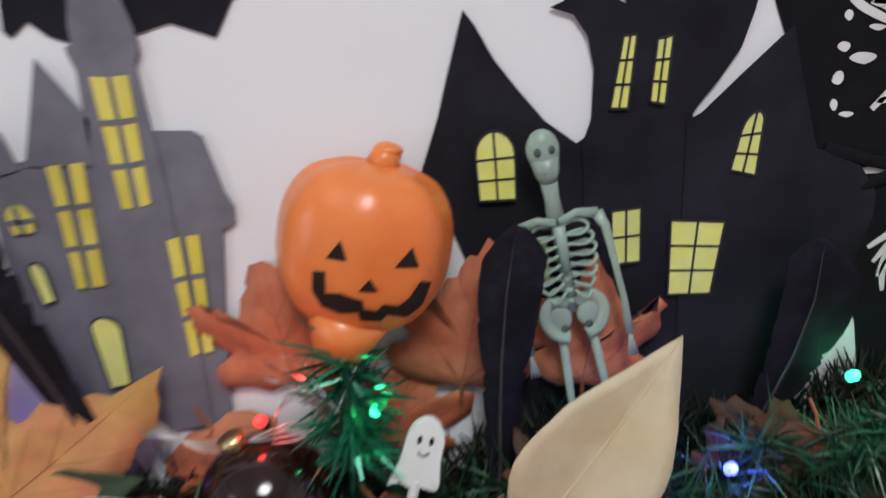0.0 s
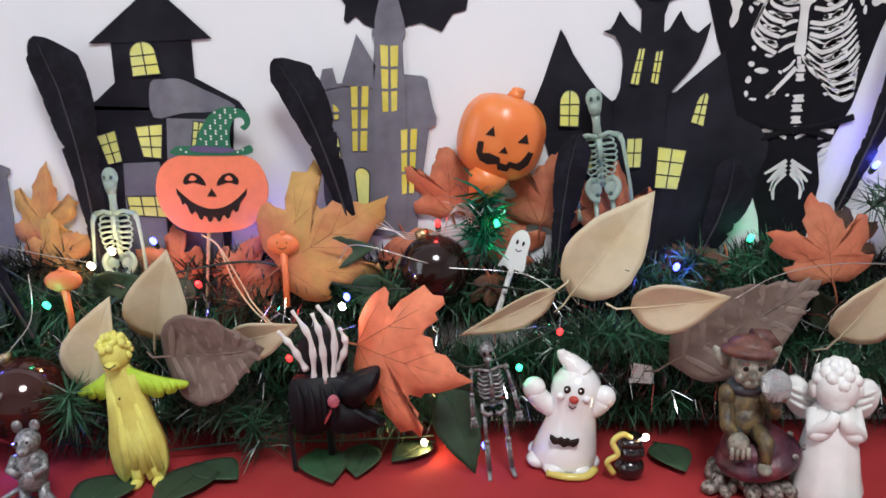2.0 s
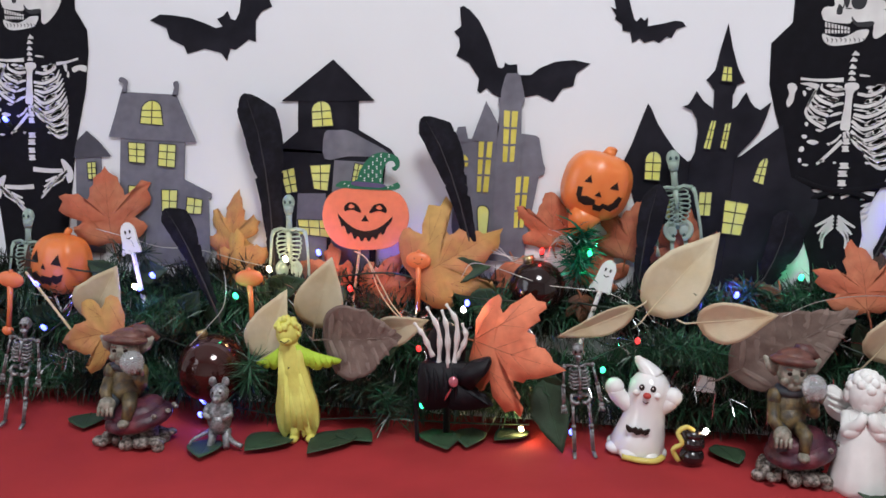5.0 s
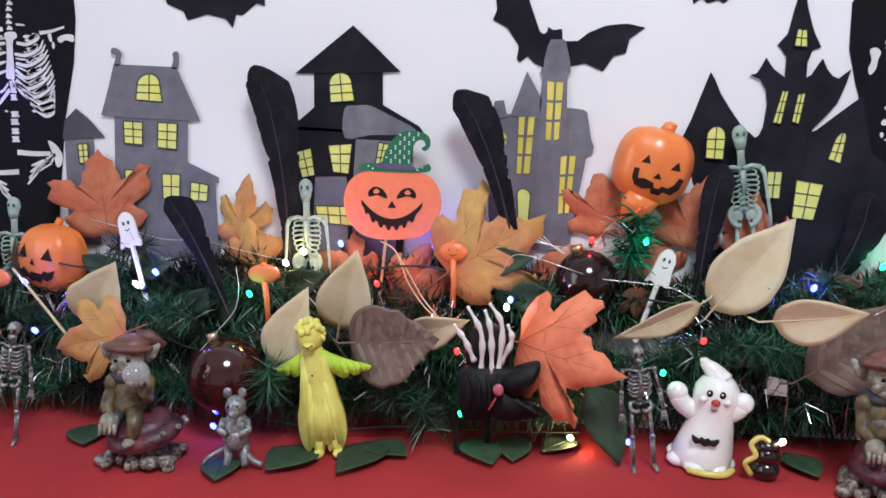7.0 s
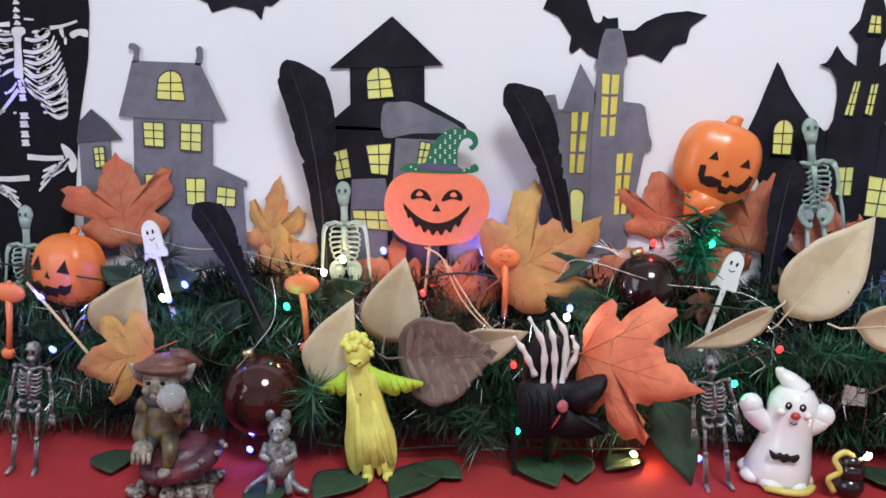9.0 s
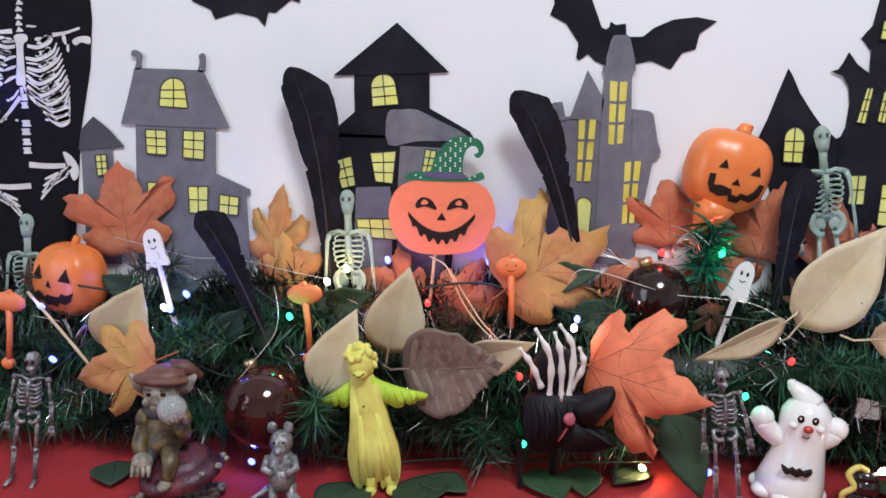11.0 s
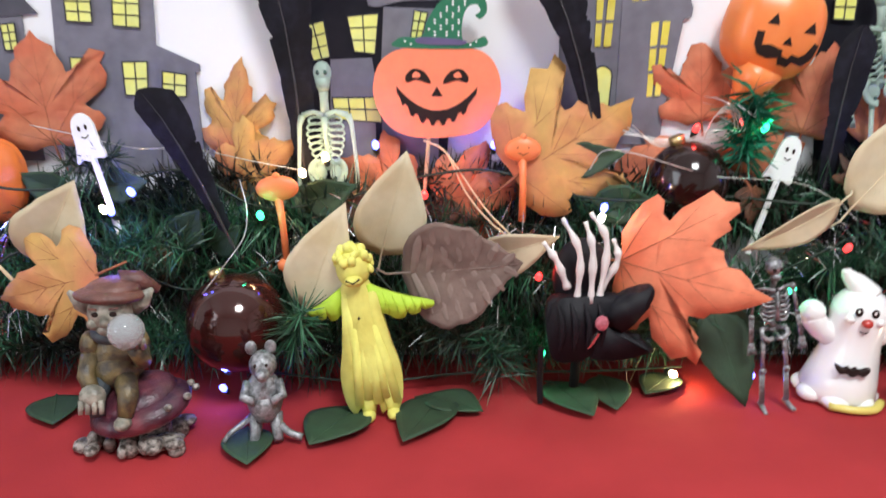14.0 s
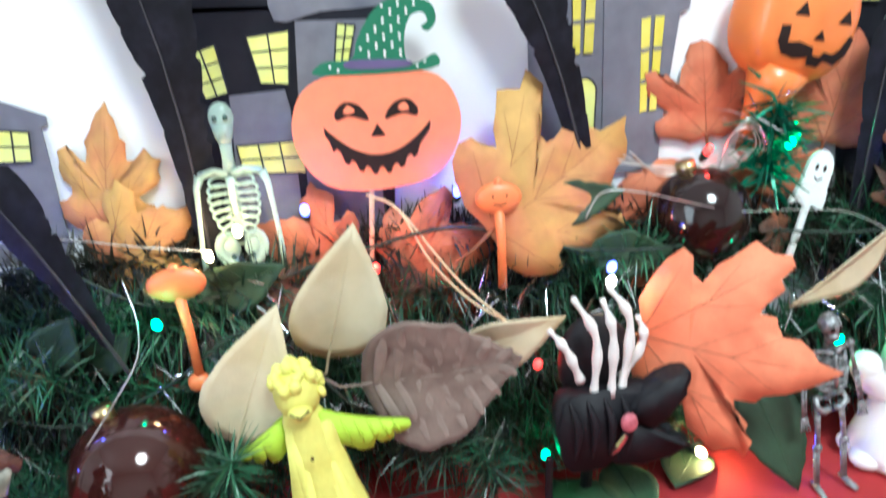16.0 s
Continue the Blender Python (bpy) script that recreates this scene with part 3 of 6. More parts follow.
# ---- skeleton hangings ----
def hanging(m, tied):
    """Black cloth cut to a hooded figure with a bone print; origin at the top of the breastbone."""
    t = thing("skeleton_banner", "black cloth hanging with a white skeleton print", "banner", m, "skeleton hangings")
    bm = bmesh.new()
    top = [(0.063, 0.070), (0.062, 0.12), (0.045, 0.155), (0.0, 0.165), (-0.045, 0.155), (-0.062, 0.12), (-0.063, 0.070), (-0.084, 0.048), (-0.083, 0.004), (-0.074, -0.030), (-0.058, -0.078)]
    if tied:
        # Cloth below -0.165 is added, in place of the dark garland there.
        out = top + [(-0.053, -0.099), (-0.030, -0.119), (-0.032, -0.142), (-0.036, -0.165), (-0.028, -0.190), (-0.024, -0.225), (0.014, -0.225), (0.020, -0.190), (0.025, -0.159), (0.021, -0.132), (0.034, -0.117), (0.048, -0.090), (0.067, -0.026), (0.085, 0.022), (0.088, 0.048)]
    else:
        out = top + [(-0.054, -0.130), (-0.044, -0.209), (-0.040, -0.25), (0.038, -0.25), (0.043, -0.209), (0.054, -0.130), (0.058, -0.095), (0.074, -0.026), (0.079, 0.020), (0.078, 0.046)]
    plate(bm, out, 0.0, -0.0012)
    part("fabric", bm, M_FABRIC, t)

    def bones(name, shapes):
        for s in shapes:
            bm = bmesh.new()
            plate(bm, s, -0.0013, -0.0017)
            part(name, bm, M_PRINT, t)

    def stroke(pts, w0, w1=None, wm=None):
        """An outline along a bent line with a width at each end and in the middle."""
        p = [Vector((q.x, q.z)) for q in curve_through([(x, 0, z) for x, z in pts], 5)]
        w1 = w0 if w1 is None else w1
        wm = (w0 + w1) / 2 if wm is None else wm
        a, b = [], []
        for i, q in enumerate(p):
            d = (p[min(i + 1, len(p) - 1)] - p[max(i - 1, 0)]).normalized()
            u = i / (len(p) - 1)
            w = (w0 * (1 - u) + w1 * u + (wm - (w0 + w1) / 2) * 4 * u * (1 - u)) * 0.5
            a.append((q.x - d.y * w, q.y + d.x * w))
            b.append((q.x + d.y * w, q.y - d.x * w))
        return a + b[::-1]

    def bone(*rows):
        """Places given in thirds of a millimetre-like print units, to metres about the breastbone's top."""
        return [((x - 343 + 0.067 * (z - 518)) / 5220, (518 - z) / 5040) for x, z in rows]

    def blob(x, z, w, h, lean=0.0):
        return rounded(bone((x - w, z + lean * h), (x - 0.3 * w, z - h), (x + 0.8 * w, z - 0.7 * h - lean * h), (x + w, z + 0.2 * h), (x + 0.1 * w, z + h)), 3)

    rnd = random.Random(5)
    u = 1 / 5220
    ribs = []
    right_ribs = [((385, 545), (450, 552), (520, 522), (522, 494)), ((365, 605), (437, 612), (520, 578), (552, 530)), ((365, 655), (440, 668), (530, 628), (572, 582)),
                  ((355, 690), (420, 735), (520, 697), (576, 642)), ((352, 745), (420, 795), (530, 752), (586, 692)), ((372, 788), (450, 840), (545, 802), (594, 745)),
                  ((398, 828), (470, 880), (555, 852), (586, 802)), ((425, 872), (485, 915), (556, 892), (580, 852)), ((450, 908), (510, 945), (556, 930), (568, 905))]
    left_ribs = [((315, 545), (258, 550), (196, 522), (196, 492)), ((252, 606), (190, 582), (155, 545), (178, 505)), ((230, 666), (166, 640), (130, 600), (150, 548)), ((212, 736), (140, 692), (108, 648), (122, 598))]
    for row in right_ribs + left_ribs:
        ribs.append(stroke(bone(*row), 17 * u, 5 * u, 19 * u))
    for rows in (right_ribs, left_ribs):
        for a, b in zip(rows[1:], rows[2:]):
            mid = [((p[0] + q[0]) / 2, (p[1] + q[1]) / 2 - 2) for p, q in zip(a, b)]
            ribs.append(stroke(bone(*mid[1:]), 5 * u, 6 * u, 13 * u))
            ribs.append(stroke(bone(mid[0], mid[1]), 5 * u, 4 * u, 11 * u))
    for row in (((312, 596), (280, 602), (240, 620)), ((305, 645), (270, 655), (232, 668)), ((300, 695), (262, 708), (222, 732)), ((285, 580), (240, 575), (215, 560)), ((330, 745), (350, 775), (385, 800)), ((345, 760), (372, 810), (408, 850))):
        ribs.append(stroke(bone(*row), 8 * u, 4 * u, 17 * u))
    ribs.append(stroke(bone((168, 930), (230, 875), (305, 800)), 14 * u, 22 * u))
    ribs.append(stroke(bone((245, 815), (275, 795), (300, 765)), 14 * u, 10 * u))
    for row in right_ribs:
        for k in range(6):
            v = 0.05 + 0.16 * k + rnd.uniform(-0.04, 0.04)
            x, z = row[1][0] * (1 - v) + row[2][0] * v, row[1][1] * (1 - v) + row[2][1] * v - 22
            ribs.append(blob(x + rnd.uniform(-10, 14), z, rnd.uniform(13, 25), rnd.uniform(6, 11), 0.6))
    for row in left_ribs:
        for k in range(4):
            v = 0.1 + 0.25 * k
            x, z = row[0][0] * (1 - v) + row[1][0] * v, row[0][1] * (1 - v) + row[1][1] * v - 26
            ribs.append(blob(x + rnd.uniform(-8, 12), z, rnd.uniform(12, 22), rnd.uniform(6, 10), -0.5))
    for x, z, w, h in ((100, 780, 15, 12), (145, 810, 32, 14), (85, 850, 14, 14), (75, 910, 9, 14), (105, 935, 18, 7), (240, 502, 24, 9), (285, 508, 20, 7), (455, 512, 26, 10), (500, 500, 16, 8), (262, 576, 22, 12), (205, 632, 24, 9), (192, 688, 24, 8),
                       (180, 745, 20, 8), (112, 712, 10, 12), (232, 818, 10, 8), (195, 912, 16, 7), (265, 920, 9, 6), (440, 918, 12, 8), (100, 545, 10, 16), (125, 520, 16, 8), (610, 560, 8, 18), (580, 720, 9, 20)):
        ribs.append(blob(x, z, w, h, rnd.uniform(-0.4, 0.4)))
    bones("rib", ribs)
    bones("breastbone", [rounded(bone((315, 500), (340, 485), (385, 488), (392, 515), (365, 535), (355, 600), (345, 735), (320, 742), (293, 730), (310, 640), (322, 545)), 3)])
    spine = [bone((x - 20, z + 12), (x - 2, z - 14), (x + 21, z + 4), (x + 18, z + 13)) for x, z in ((372, 328), (362, 360), (357, 398), (353, 430), (353, 462))]
    spine += [rounded(bone((x - w, z - 14), (x + w * 0.8, z - 16), (x + w * 0.7, z), (x + w, z + 15), (x - w, z + 16), (x - 0.7 * w, z)), 3) for x, z, w in ((318, 767, 10), (328, 802, 19), (323, 842, 20), (318, 935, 26), (310, 978, 26), (306, 1030, 24), (302, 1075, 24))]
    bones("vertebra", spine)
    bones("collar_bone", [stroke(bone(*r), w0 * u, w1 * u, wm * u) for r, w0, w1, wm in ((((80, 466), (190, 474), (310, 470)), 14, 26, 16), (((535, 492), (610, 482), (690, 460)), 22, 12, 16), (((395, 445), (450, 450)), 10, 6, 12))]
          + [rounded(bone(*r), 3) for r in (((78, 492), (130, 486), (182, 500), (160, 520), (120, 505)), ((8, 502), (40, 490), (62, 515), (48, 545), (40, 590), (12, 620), (2, 590), (18, 550)), ((640, 520), (690, 500), (740, 505), (735, 540), (690, 530), (655, 545)), ((585, 500), (605, 495), (605, 540), (590, 530)))])
    bones("skull", [rounded(bone((240, -60), (300, -130), (450, -150), (585, -60), (620, 60), (595, 140), (545, 205), (482, 252), (460, 232), (462, 175), (395, 180), (350, 160), (330, 172), (215, 160), (192, 128), (190, 108), (210, 84), (258, 78), (250, 20)), 3)])
    bones("jaw", [rounded(bone((195, 225), (240, 240), (300, 245), (350, 225), (385, 207), (440, 205), (425, 245), (395, 270), (260, 290), (205, 268)), 3)])
    bones("tooth", [bone((208 + 17 * k, 164 + 4 * k), (220 + 17 * k, 165 + 4 * k), (219 + 17 * k, 192 + 2 * k), (209 + 17 * k, 191 + 2 * k)) for k in range(8)]
          + [bone((208 + 17 * k, 202 + k), (220 + 17 * k, 202 + k), (219 + 17 * k, 224), (209 + 17 * k, 223)) for k in range(8)])
    for name, row in (("eye_socket", ((345, 60), (360, 15), (400, 5), (428, 50), (410, 92), (365, 95))), ("eye_socket", ((305, 50), (318, 22), (338, 30), (334, 75), (318, 88))), ("nose_socket", ((268, 120), (280, 70), (300, 90), (296, 122))), ("cheek_gap", ((350, 135), (380, 165), (460, 160), (458, 185), (385, 190), (352, 160)))):
        bm = bmesh.new()
        plate(bm, rounded(bone(*row), 3), -0.0018, -0.0020)
        part(name, bm, M_INK, t)
    for k in range(34):
        x, z, a, ln = rnd.uniform(300, 590), rnd.uniform(-110, 130), rnd.uniform(-0.5, 2.0), rnd.uniform(14, 46)
        if (x - 400) ** 2 / 90 ** 2 + (z - 45) ** 2 / 90 ** 2 < 1:
            continue
        bm = bmesh.new()
        plate(bm, stroke(bone((x, z), (x + 0.5 * ln * math.cos(a) + 5, z + 0.5 * ln * math.sin(a)), (x + ln * math.cos(a), z + ln * math.sin(a))), 1.5 * u, 1.0 * u, rnd.uniform(3, 8) * u), -0.0018, -0.0020)
        part("print_crack", bm, M_INK, t)
    for k in range(9):
        x = 215 + 24 * k
        bm = bmesh.new()
        plate(bm, stroke(bone((x, 246 + 3 * (k % 3)), (x + 8, 258), (x + 4, 272)), 2 * u, 1.5 * u, 5 * u), -0.0018, -0.0020)
        part("print_crack", bm, M_INK, t)
    arms = []
    if tied:
        for s in (-1, 1):
            x0 = -0.004
            arms.append(stroke([(x0 + s * 0.038, -0.113), (x0 + s * 0.02, -0.111), (x0 + s * 0.004, -0.118)], 0.005, 0.003, 0.003))
            for k in range(4):
                arms.append(stroke([(x0 + s * (0.036 - 0.001 * k), -0.117 - 0.006 * k), (x0 + s * (0.024 + 0.001 * k), -0.119 - 0.0075 * k)], 0.002, 0.001, 0.003))
            for k in range(4):
                arms.append(stroke([(x0 + s * 0.002, -0.138 - 0.004 * k), (x0 + s * (0.009 + 0.001 * k), -0.143 - 0.006 * k), (x0 + s * (0.021 - 0.003 * k), -0.150 - 0.008 * k)], 0.003, 0.0018, 0.0036))
    else:
        for s in (-1, 1):
            dz = 0.0 if s > 0 else -0.022
            arms.append(stroke([(s * 0.000, -0.125 + dz), (s * 0.020, -0.1265 + dz), (s * 0.040, -0.126 + dz)], 0.006, 0.005, 0.0055))
            arms.append(rounded([(s * x, z + dz) for x, z in ((0.038, -0.112), (0.047, -0.116), (0.054, -0.127), (0.053, -0.137), (0.047, -0.141), (0.043, -0.128))][::s], 3))
            for k in range(4):
                arms.append(stroke([(s * (0.046 - 0.002 * k), -0.133 + dz - 0.003 * k + 0.006), (s * (0.034 - 0.003 * k), -0.137 + dz - 0.004 * k + 0.004)], 0.0042, 0.0034, 0.0034))
                arms.append(stroke([(s * (0.032 - 0.003 * k), -0.138 + dz - 0.004 * k + 0.004), (s * (0.016 - 0.002 * k), -0.143 + dz - 0.007 * k + 0.003)], 0.0038, 0.0020, 0.0034))
    bones("arm_bone", arms)
    if tied:
        for k in range(2):
            bm = bmesh.new()
            s = 1 - 2 * k
            tube(bm, curve_through([(-s * 0.050, -0.0028, -0.097 - 0.003 * k), (-s * 0.02, -0.0040, -0.108), (s * 0.012, -0.0036, -0.112), (s * 0.032, -0.0028, -0.119)], 4), 0.0030, 8, flat=0.3)
            part("binding_cord", bm, M_FABRIC, t)
    return t


hanging(pose(0.424, WALL - 0.0003, 0.392), True)
hanging(pose(-0.538, WALL - 0.0003, 0.408), False)


# ---- leaves and feathers ----
def sheet(bm, outline, centre, bend, thick=0.0005, rings=(0.35, 0.7, 1.0)):
    """A thin cut piece about centre, bent by bend(x, z) towards the back, with front and back faces."""
    cx, cz = centre
    layers = []
    for dy in (0.0, thick):
        c = bm.verts.new((cx, bend(cx, cz) + dy, cz))
        loops = []
        for r in rings:
            loops.append([bm.verts.new((cx + (x - cx) * r, bend(cx + (x - cx) * r, cz + (z - cz) * r) + dy, cz + (z - cz) * r)) for x, z in outline])
        k = len(outline)
        for i in range(k):
            j = (i + 1) % k
            bm.faces.new((c, loops[0][i], loops[0][j]))
            for a, b in zip(loops, loops[1:]):
                bm.faces.new((a[i], b[i], b[j], a[j]))
        layers.append(loops[-1])
    a, b = layers
    for i in range(len(a)):
        j = (i + 1) % len(a)
        bm.faces.new((a[i], b[i], b[j], a[j]))


MAPLE = [(0.0, 1.0), (0.06, 0.93), (0.13, 0.87), (0.19, 0.77), (0.20, 0.70), (0.27, 0.62), (0.28, 0.53), (0.29, 0.43), (0.38, 0.46), (0.46, 0.54), (0.52, 0.54), (0.60, 0.58), (0.71, 0.55), (0.68, 0.44), (0.71, 0.33), (0.65, 0.23), (0.55, 0.15),
         (0.44, 0.09), (0.52, 0.02), (0.61, 0.0), (0.63, -0.08), (0.56, -0.18), (0.42, -0.26), (0.24, -0.33), (0.08, -0.29)]
VEINS = [(0.0, 0.92), (0.64, 0.51), (-0.64, 0.51), (0.55, -0.05), (-0.55, -0.05)]
TWIGS = [(0.0, 0.35, 0.20, 0.66), (0.0, 0.10, 0.22, 0.44), (0.34, 0.15, 0.62, 0.30), (0.30, 0.10, 0.36, 0.42)]


def maple(m, size, mat, label, seed=0, cup=0.5):
    """A silk maple leaf, tip up, with its veins."""
    rnd = random.Random(seed)
    full = MAPLE + [(-x, z) for x, z in MAPLE[:0:-1]]
    lobe = [rnd.uniform(0.9, 1.1) for _ in range(9)]
    full = [(x * size * lobe[i * 9 // len(full)] * rnd.uniform(0.95, 1.05), z * size * lobe[(i * 9 // len(full) + 4) % 9] * rnd.uniform(0.95, 1.05)) for i, (x, z) in enumerate(full)]
    ph, k = rnd.uniform(0, 6), cup / size

    def bend(x, z):
        return k * (x * x * 0.6 + (z - 0.2 * size) ** 2 * 0.5) - 0.05 * abs(x) + 0.0025 * math.sin(6 * math.atan2(z, x + 1e-6) + ph) * math.hypot(x, z) / size

    t = thing("maple_leaf", label, "artificial leaf", m, "silk maple leaves")
    bm = bmesh.new()
    sheet(bm, full, (0.0, 0.08 * size), bend)
    part("blade", bm, mat, t, smooth=True)
    for vx, vz in VEINS:
        a, b = Vector((0, -0.26 * size)), Vector((vx * size, vz * size))
        bm = bmesh.new()
        pts = [a.lerp(b, u) for u in (0, 0.25, 0.5, 0.75, 0.97)]
        tube(bm, [(p.x, bend(p.x, p.y) - 0.0002, p.y) for p in pts], [0.00030 * (1 - 0.8 * i / 4) for i in range(5)], 4)
        part("vein", bm, M_VEIN, t)
    for ax, az, bx, bz in TWIGS:
        for s in (-1, 1):
            bm = bmesh.new()
            tube(bm, [(s * x * size, bend(s * x * size, z * size) - 0.00015, z * size) for x, z in ((ax, az), ((ax + bx) / 2, (az + bz) / 2), (bx, bz))], [0.00018, 0.00014, 0.00008], 4)
            part("side_vein", bm, M_VEIN, t)
    bm = bmesh.new()
    tube(bm, [(0, bend(0, -0.25 * size), -0.25 * size), (0.002, 0.004, -0.45 * size), (0.004, 0.010, -0.62 * size)], [0.0012, 0.0010, 0.0010], 6)
    part("stalk", bm, M_VEIN, t)
    return t


def almond(width, blunt=0.0, n=14, wavy=0.0, seed=0):
    """Leaf outline of length 1 from base (0, 0) to tip (0, 1)."""
    rnd = random.Random(seed)
    right = []
    for i in range(n + 1):
        u = i / n
        w = math.sin(math.pi * u ** (0.72 - 0.1 * blunt)) ** 0.85 * (1 - 0.35 * u ** 3)
        right.append((0.5 * width * w * (1 + wavy * rnd.uniform(-1, 1)), u))
    return right + [(-x * (1 + wavy * rnd.uniform(-1, 1)), u) for x, u in right[-2:0:-1]]


def long_leaf(name, base, tip, width, mat, label, category, group, fold=0.25, arch=0.15, ribs=0, turn=0.0, wavy=0.02, seed=0, vein_mat=None, blunt=0.0):
    """A single leaf from base to tip (world places), turned about its length by turn degrees."""
    base, tip = Vector(base), Vector(tip)
    d = tip - base
    length = d.length
    zc = d.normalized()
    yc = Vector((0, 1, 0))
    xc = yc.cross(zc).normalized()
    yc = zc.cross(xc)
    m = Matrix((xc, yc, zc)).transposed().to_4x4()
    m.translation = base
    m = m @ pose(0, 0, 0, 0, 0, turn)
    out = [(x * width, z * length) for x, z in almond(1.0, blunt, wavy=wavy, seed=seed)]

    def bend(x, z):
        v = z / length
        return -fold * abs(x) + arch * length * (v - 0.5) ** 2 - 0.12 * x * x / width + (0.0009 * math.sin(ribs * (v * 6.28 + abs(x) / width * 3)) if ribs else 0)

    t = thing(name, label, category, m, group)
    bm = bmesh.new()
    sheet(bm, out, (0.0, 0.45 * length), bend, thick=0.0007, rings=(0.15, 0.3, 0.45, 0.6, 0.75, 0.9, 1.0) if ribs else (0.3, 0.55, 0.8, 1.0))
    part("blade", bm, mat, t, smooth=True)
    bm = bmesh.new()
    tube(bm, [(0, bend(0, length * v) - 0.0001, length * v) for v in (0.0, 0.25, 0.5, 0.75, 0.96)], [0.0009, 0.0008, 0.0006, 0.0004, 0.0002], 5)
    part("midrib", bm, vein_mat or mat, t)
    if ribs:
        for k in range(7):
            v = 0.10 + 0.12 * k
            for s in (-1, 1):
                w = 0.44 * width * math.sin(math.pi * min(0.97, v + 0.10) ** 0.72) ** 0.85
                bm = bmesh.new()
                tube(bm, [(s * w * q, bend(s * w * q, length * (v + 0.13 * q)) - 0.0002, length * (v + 0.13 * q)) for q in (0.02, 0.35, 0.7, 0.95)], [0.0020, 0.0030, 0.0032, 0.0012], 6, flat=0.22)
                part("side_vein", bm, vein_mat or mat, t)
    bm = bmesh.new()
    tube(bm, [(0, bend(0, 0), 0.001), (0.001, 0.006, -0.012), (0.0, 0.016, -0.022)], [0.0010, 0.0009, 0.0009], 5)
    part("stalk", bm, vein_mat or mat, t)
    return t


def place_leaves():
    maple(put(0.050, 0.434, 0.114, 97, -6, -30), 0.085, M_MAPLE_O, "orange silk maple leaf with dark veins beside the skeleton claw", 1)
    maple(put(-0.021, 0.503, 0.184, 59, -6, 6), 0.086, M_MAPLE_Y, "amber and red silk maple leaf standing in the garland", 2)
    maple(put(-0.374, 0.430, 0.108, -104, -10, 0), 0.062, M_MAPLE_Y, "amber silk maple leaf behind the seated goblin", 3)
    maple(put(-0.430, 0.534, 0.218, -6, -4, 6), 0.078, M_MAPLE_R, "large rust red silk maple leaf before the paper manor", 4, 0.2)
    maple(put(-0.276, 0.541, 0.203, 8, -3, 0) @ Matrix.Diagonal((0.72, 1, 1, 1)), 0.058, M_MAPLE_Y, "amber silk maple leaf leaning on the white wall", 5, 0.2)
    maple(put(-0.270, 0.535, 0.172, 60, -6, 0), 0.050, M_MAPLE_Y, "amber silk maple leaf low in the garland", 15, 0.2)
    maple(put(0.112, 0.5425, 0.224, -4, -1, 0), 0.055, M_MAPLE_R, "rust silk maple leaf behind the plastic pumpkin", 6, 0.15)
    maple(put(0.199, 0.5395, 0.214, 15, -1, 0), 0.062, M_MAPLE_R, "rust silk maple leaf behind the black feather", 7, 0.15)
    maple(put(0.257, 0.5375, 0.206, 12, -1, 0), 0.052, M_MAPLE_R, "rust silk maple leaf behind the mint skeleton", 8, 0.15)
    maple(put(0.428, 0.462, 0.180, -8, -12, 0), 0.058, M_MAPLE_R, "red orange silk maple leaf near the goblin figurine", 9)
    maple(put(0.520, 0.485, 0.165, 70, -10, 0), 0.060, M_MAPLE_O, "orange silk maple leaf at the garland's end", 10)
    maple(put(-0.09, 0.522, 0.150, 80, -6, 0), 0.060, M_MAPLE_R, "rust silk maple leaf under the pumpkin pick", 11)
    maple(put(-0.145, 0.528, 0.158, -60, -6, 0), 0.054, M_MAPLE_R, "rust silk maple leaf below the crooked house", 12)
    maple(put(0.075, 0.535, 0.178, 160, -6, 0), 0.05, M_MAPLE_R, "rust silk maple leaf below the tower house", 13)
    maple(put(0.345, 0.512, 0.155, -100, -6, 0), 0.045, M_MAPLE_B, "brown silk maple leaf sunk in the garland", 14)
    maple(put(0.160, 0.5435, 0.176, 20, 0, 0), 0.050, M_MAPLE_R, "rust silk maple leaf low behind the ghost pick", 16, 0.1)
    for k, (x, z, spin) in enumerate(((0.312, 0.160, 40), (0.352, 0.166, 200), (0.452, 0.190, 60))):
        maple(put(x, 0.492 + 0.004 * (k % 2), z, spin, -12, 0), 0.034, M_MAPLE_B, "dark brown silk leaf on top of the garland", 40 + k)
    tan = "silk tan leaves"

    def tl(base, tip, w, label, **k):
        long_leaf("tan_leaf", base, tip, w, M_TAN, label, "artificial leaf", tan, **k)

    tl((-0.410, 0.452, 0.113), (-0.373, 0.447, 0.180), 0.058, "pale tan dried leaf beside the orange pumpkin", seed=1, turn=8)
    tl((-0.204, 0.440, 0.080), (-0.170, 0.432, 0.165), 0.051, "pale tan dried leaf behind the yellow figure", seed=2, turn=-8)
    tl((-0.148, 0.462, 0.116), (-0.125, 0.452, 0.199), 0.056, "tan dried leaf standing below the pumpkin pick", seed=3, turn=6)
    tl((-0.078, 0.447, 0.116), (-0.014, 0.434, 0.138), 0.036, "small tan dried leaf beside the skeleton claw", seed=4, turn=10)
    tl((0.216, 0.481, 0.147), (0.287, 0.483, 0.238), 0.064, "large tan dried leaf with pointed tip", seed=5, turn=-8)
    tl((0.205, 0.470, 0.154), (0.121, 0.438, 0.125), 0.030, "narrow curled tan dried leaf over the metal skeleton", seed=6, turn=-20)
    tl((0.259, 0.437, 0.148), (0.331, 0.409, 0.165), 0.046, "tan dried leaf above the ceramic ghost", seed=7, turn=8)
    tl((0.430, 0.440, 0.118), (0.462, 0.425, 0.178), 0.056, "tan dried leaf above the white angel", seed=8, turn=10)
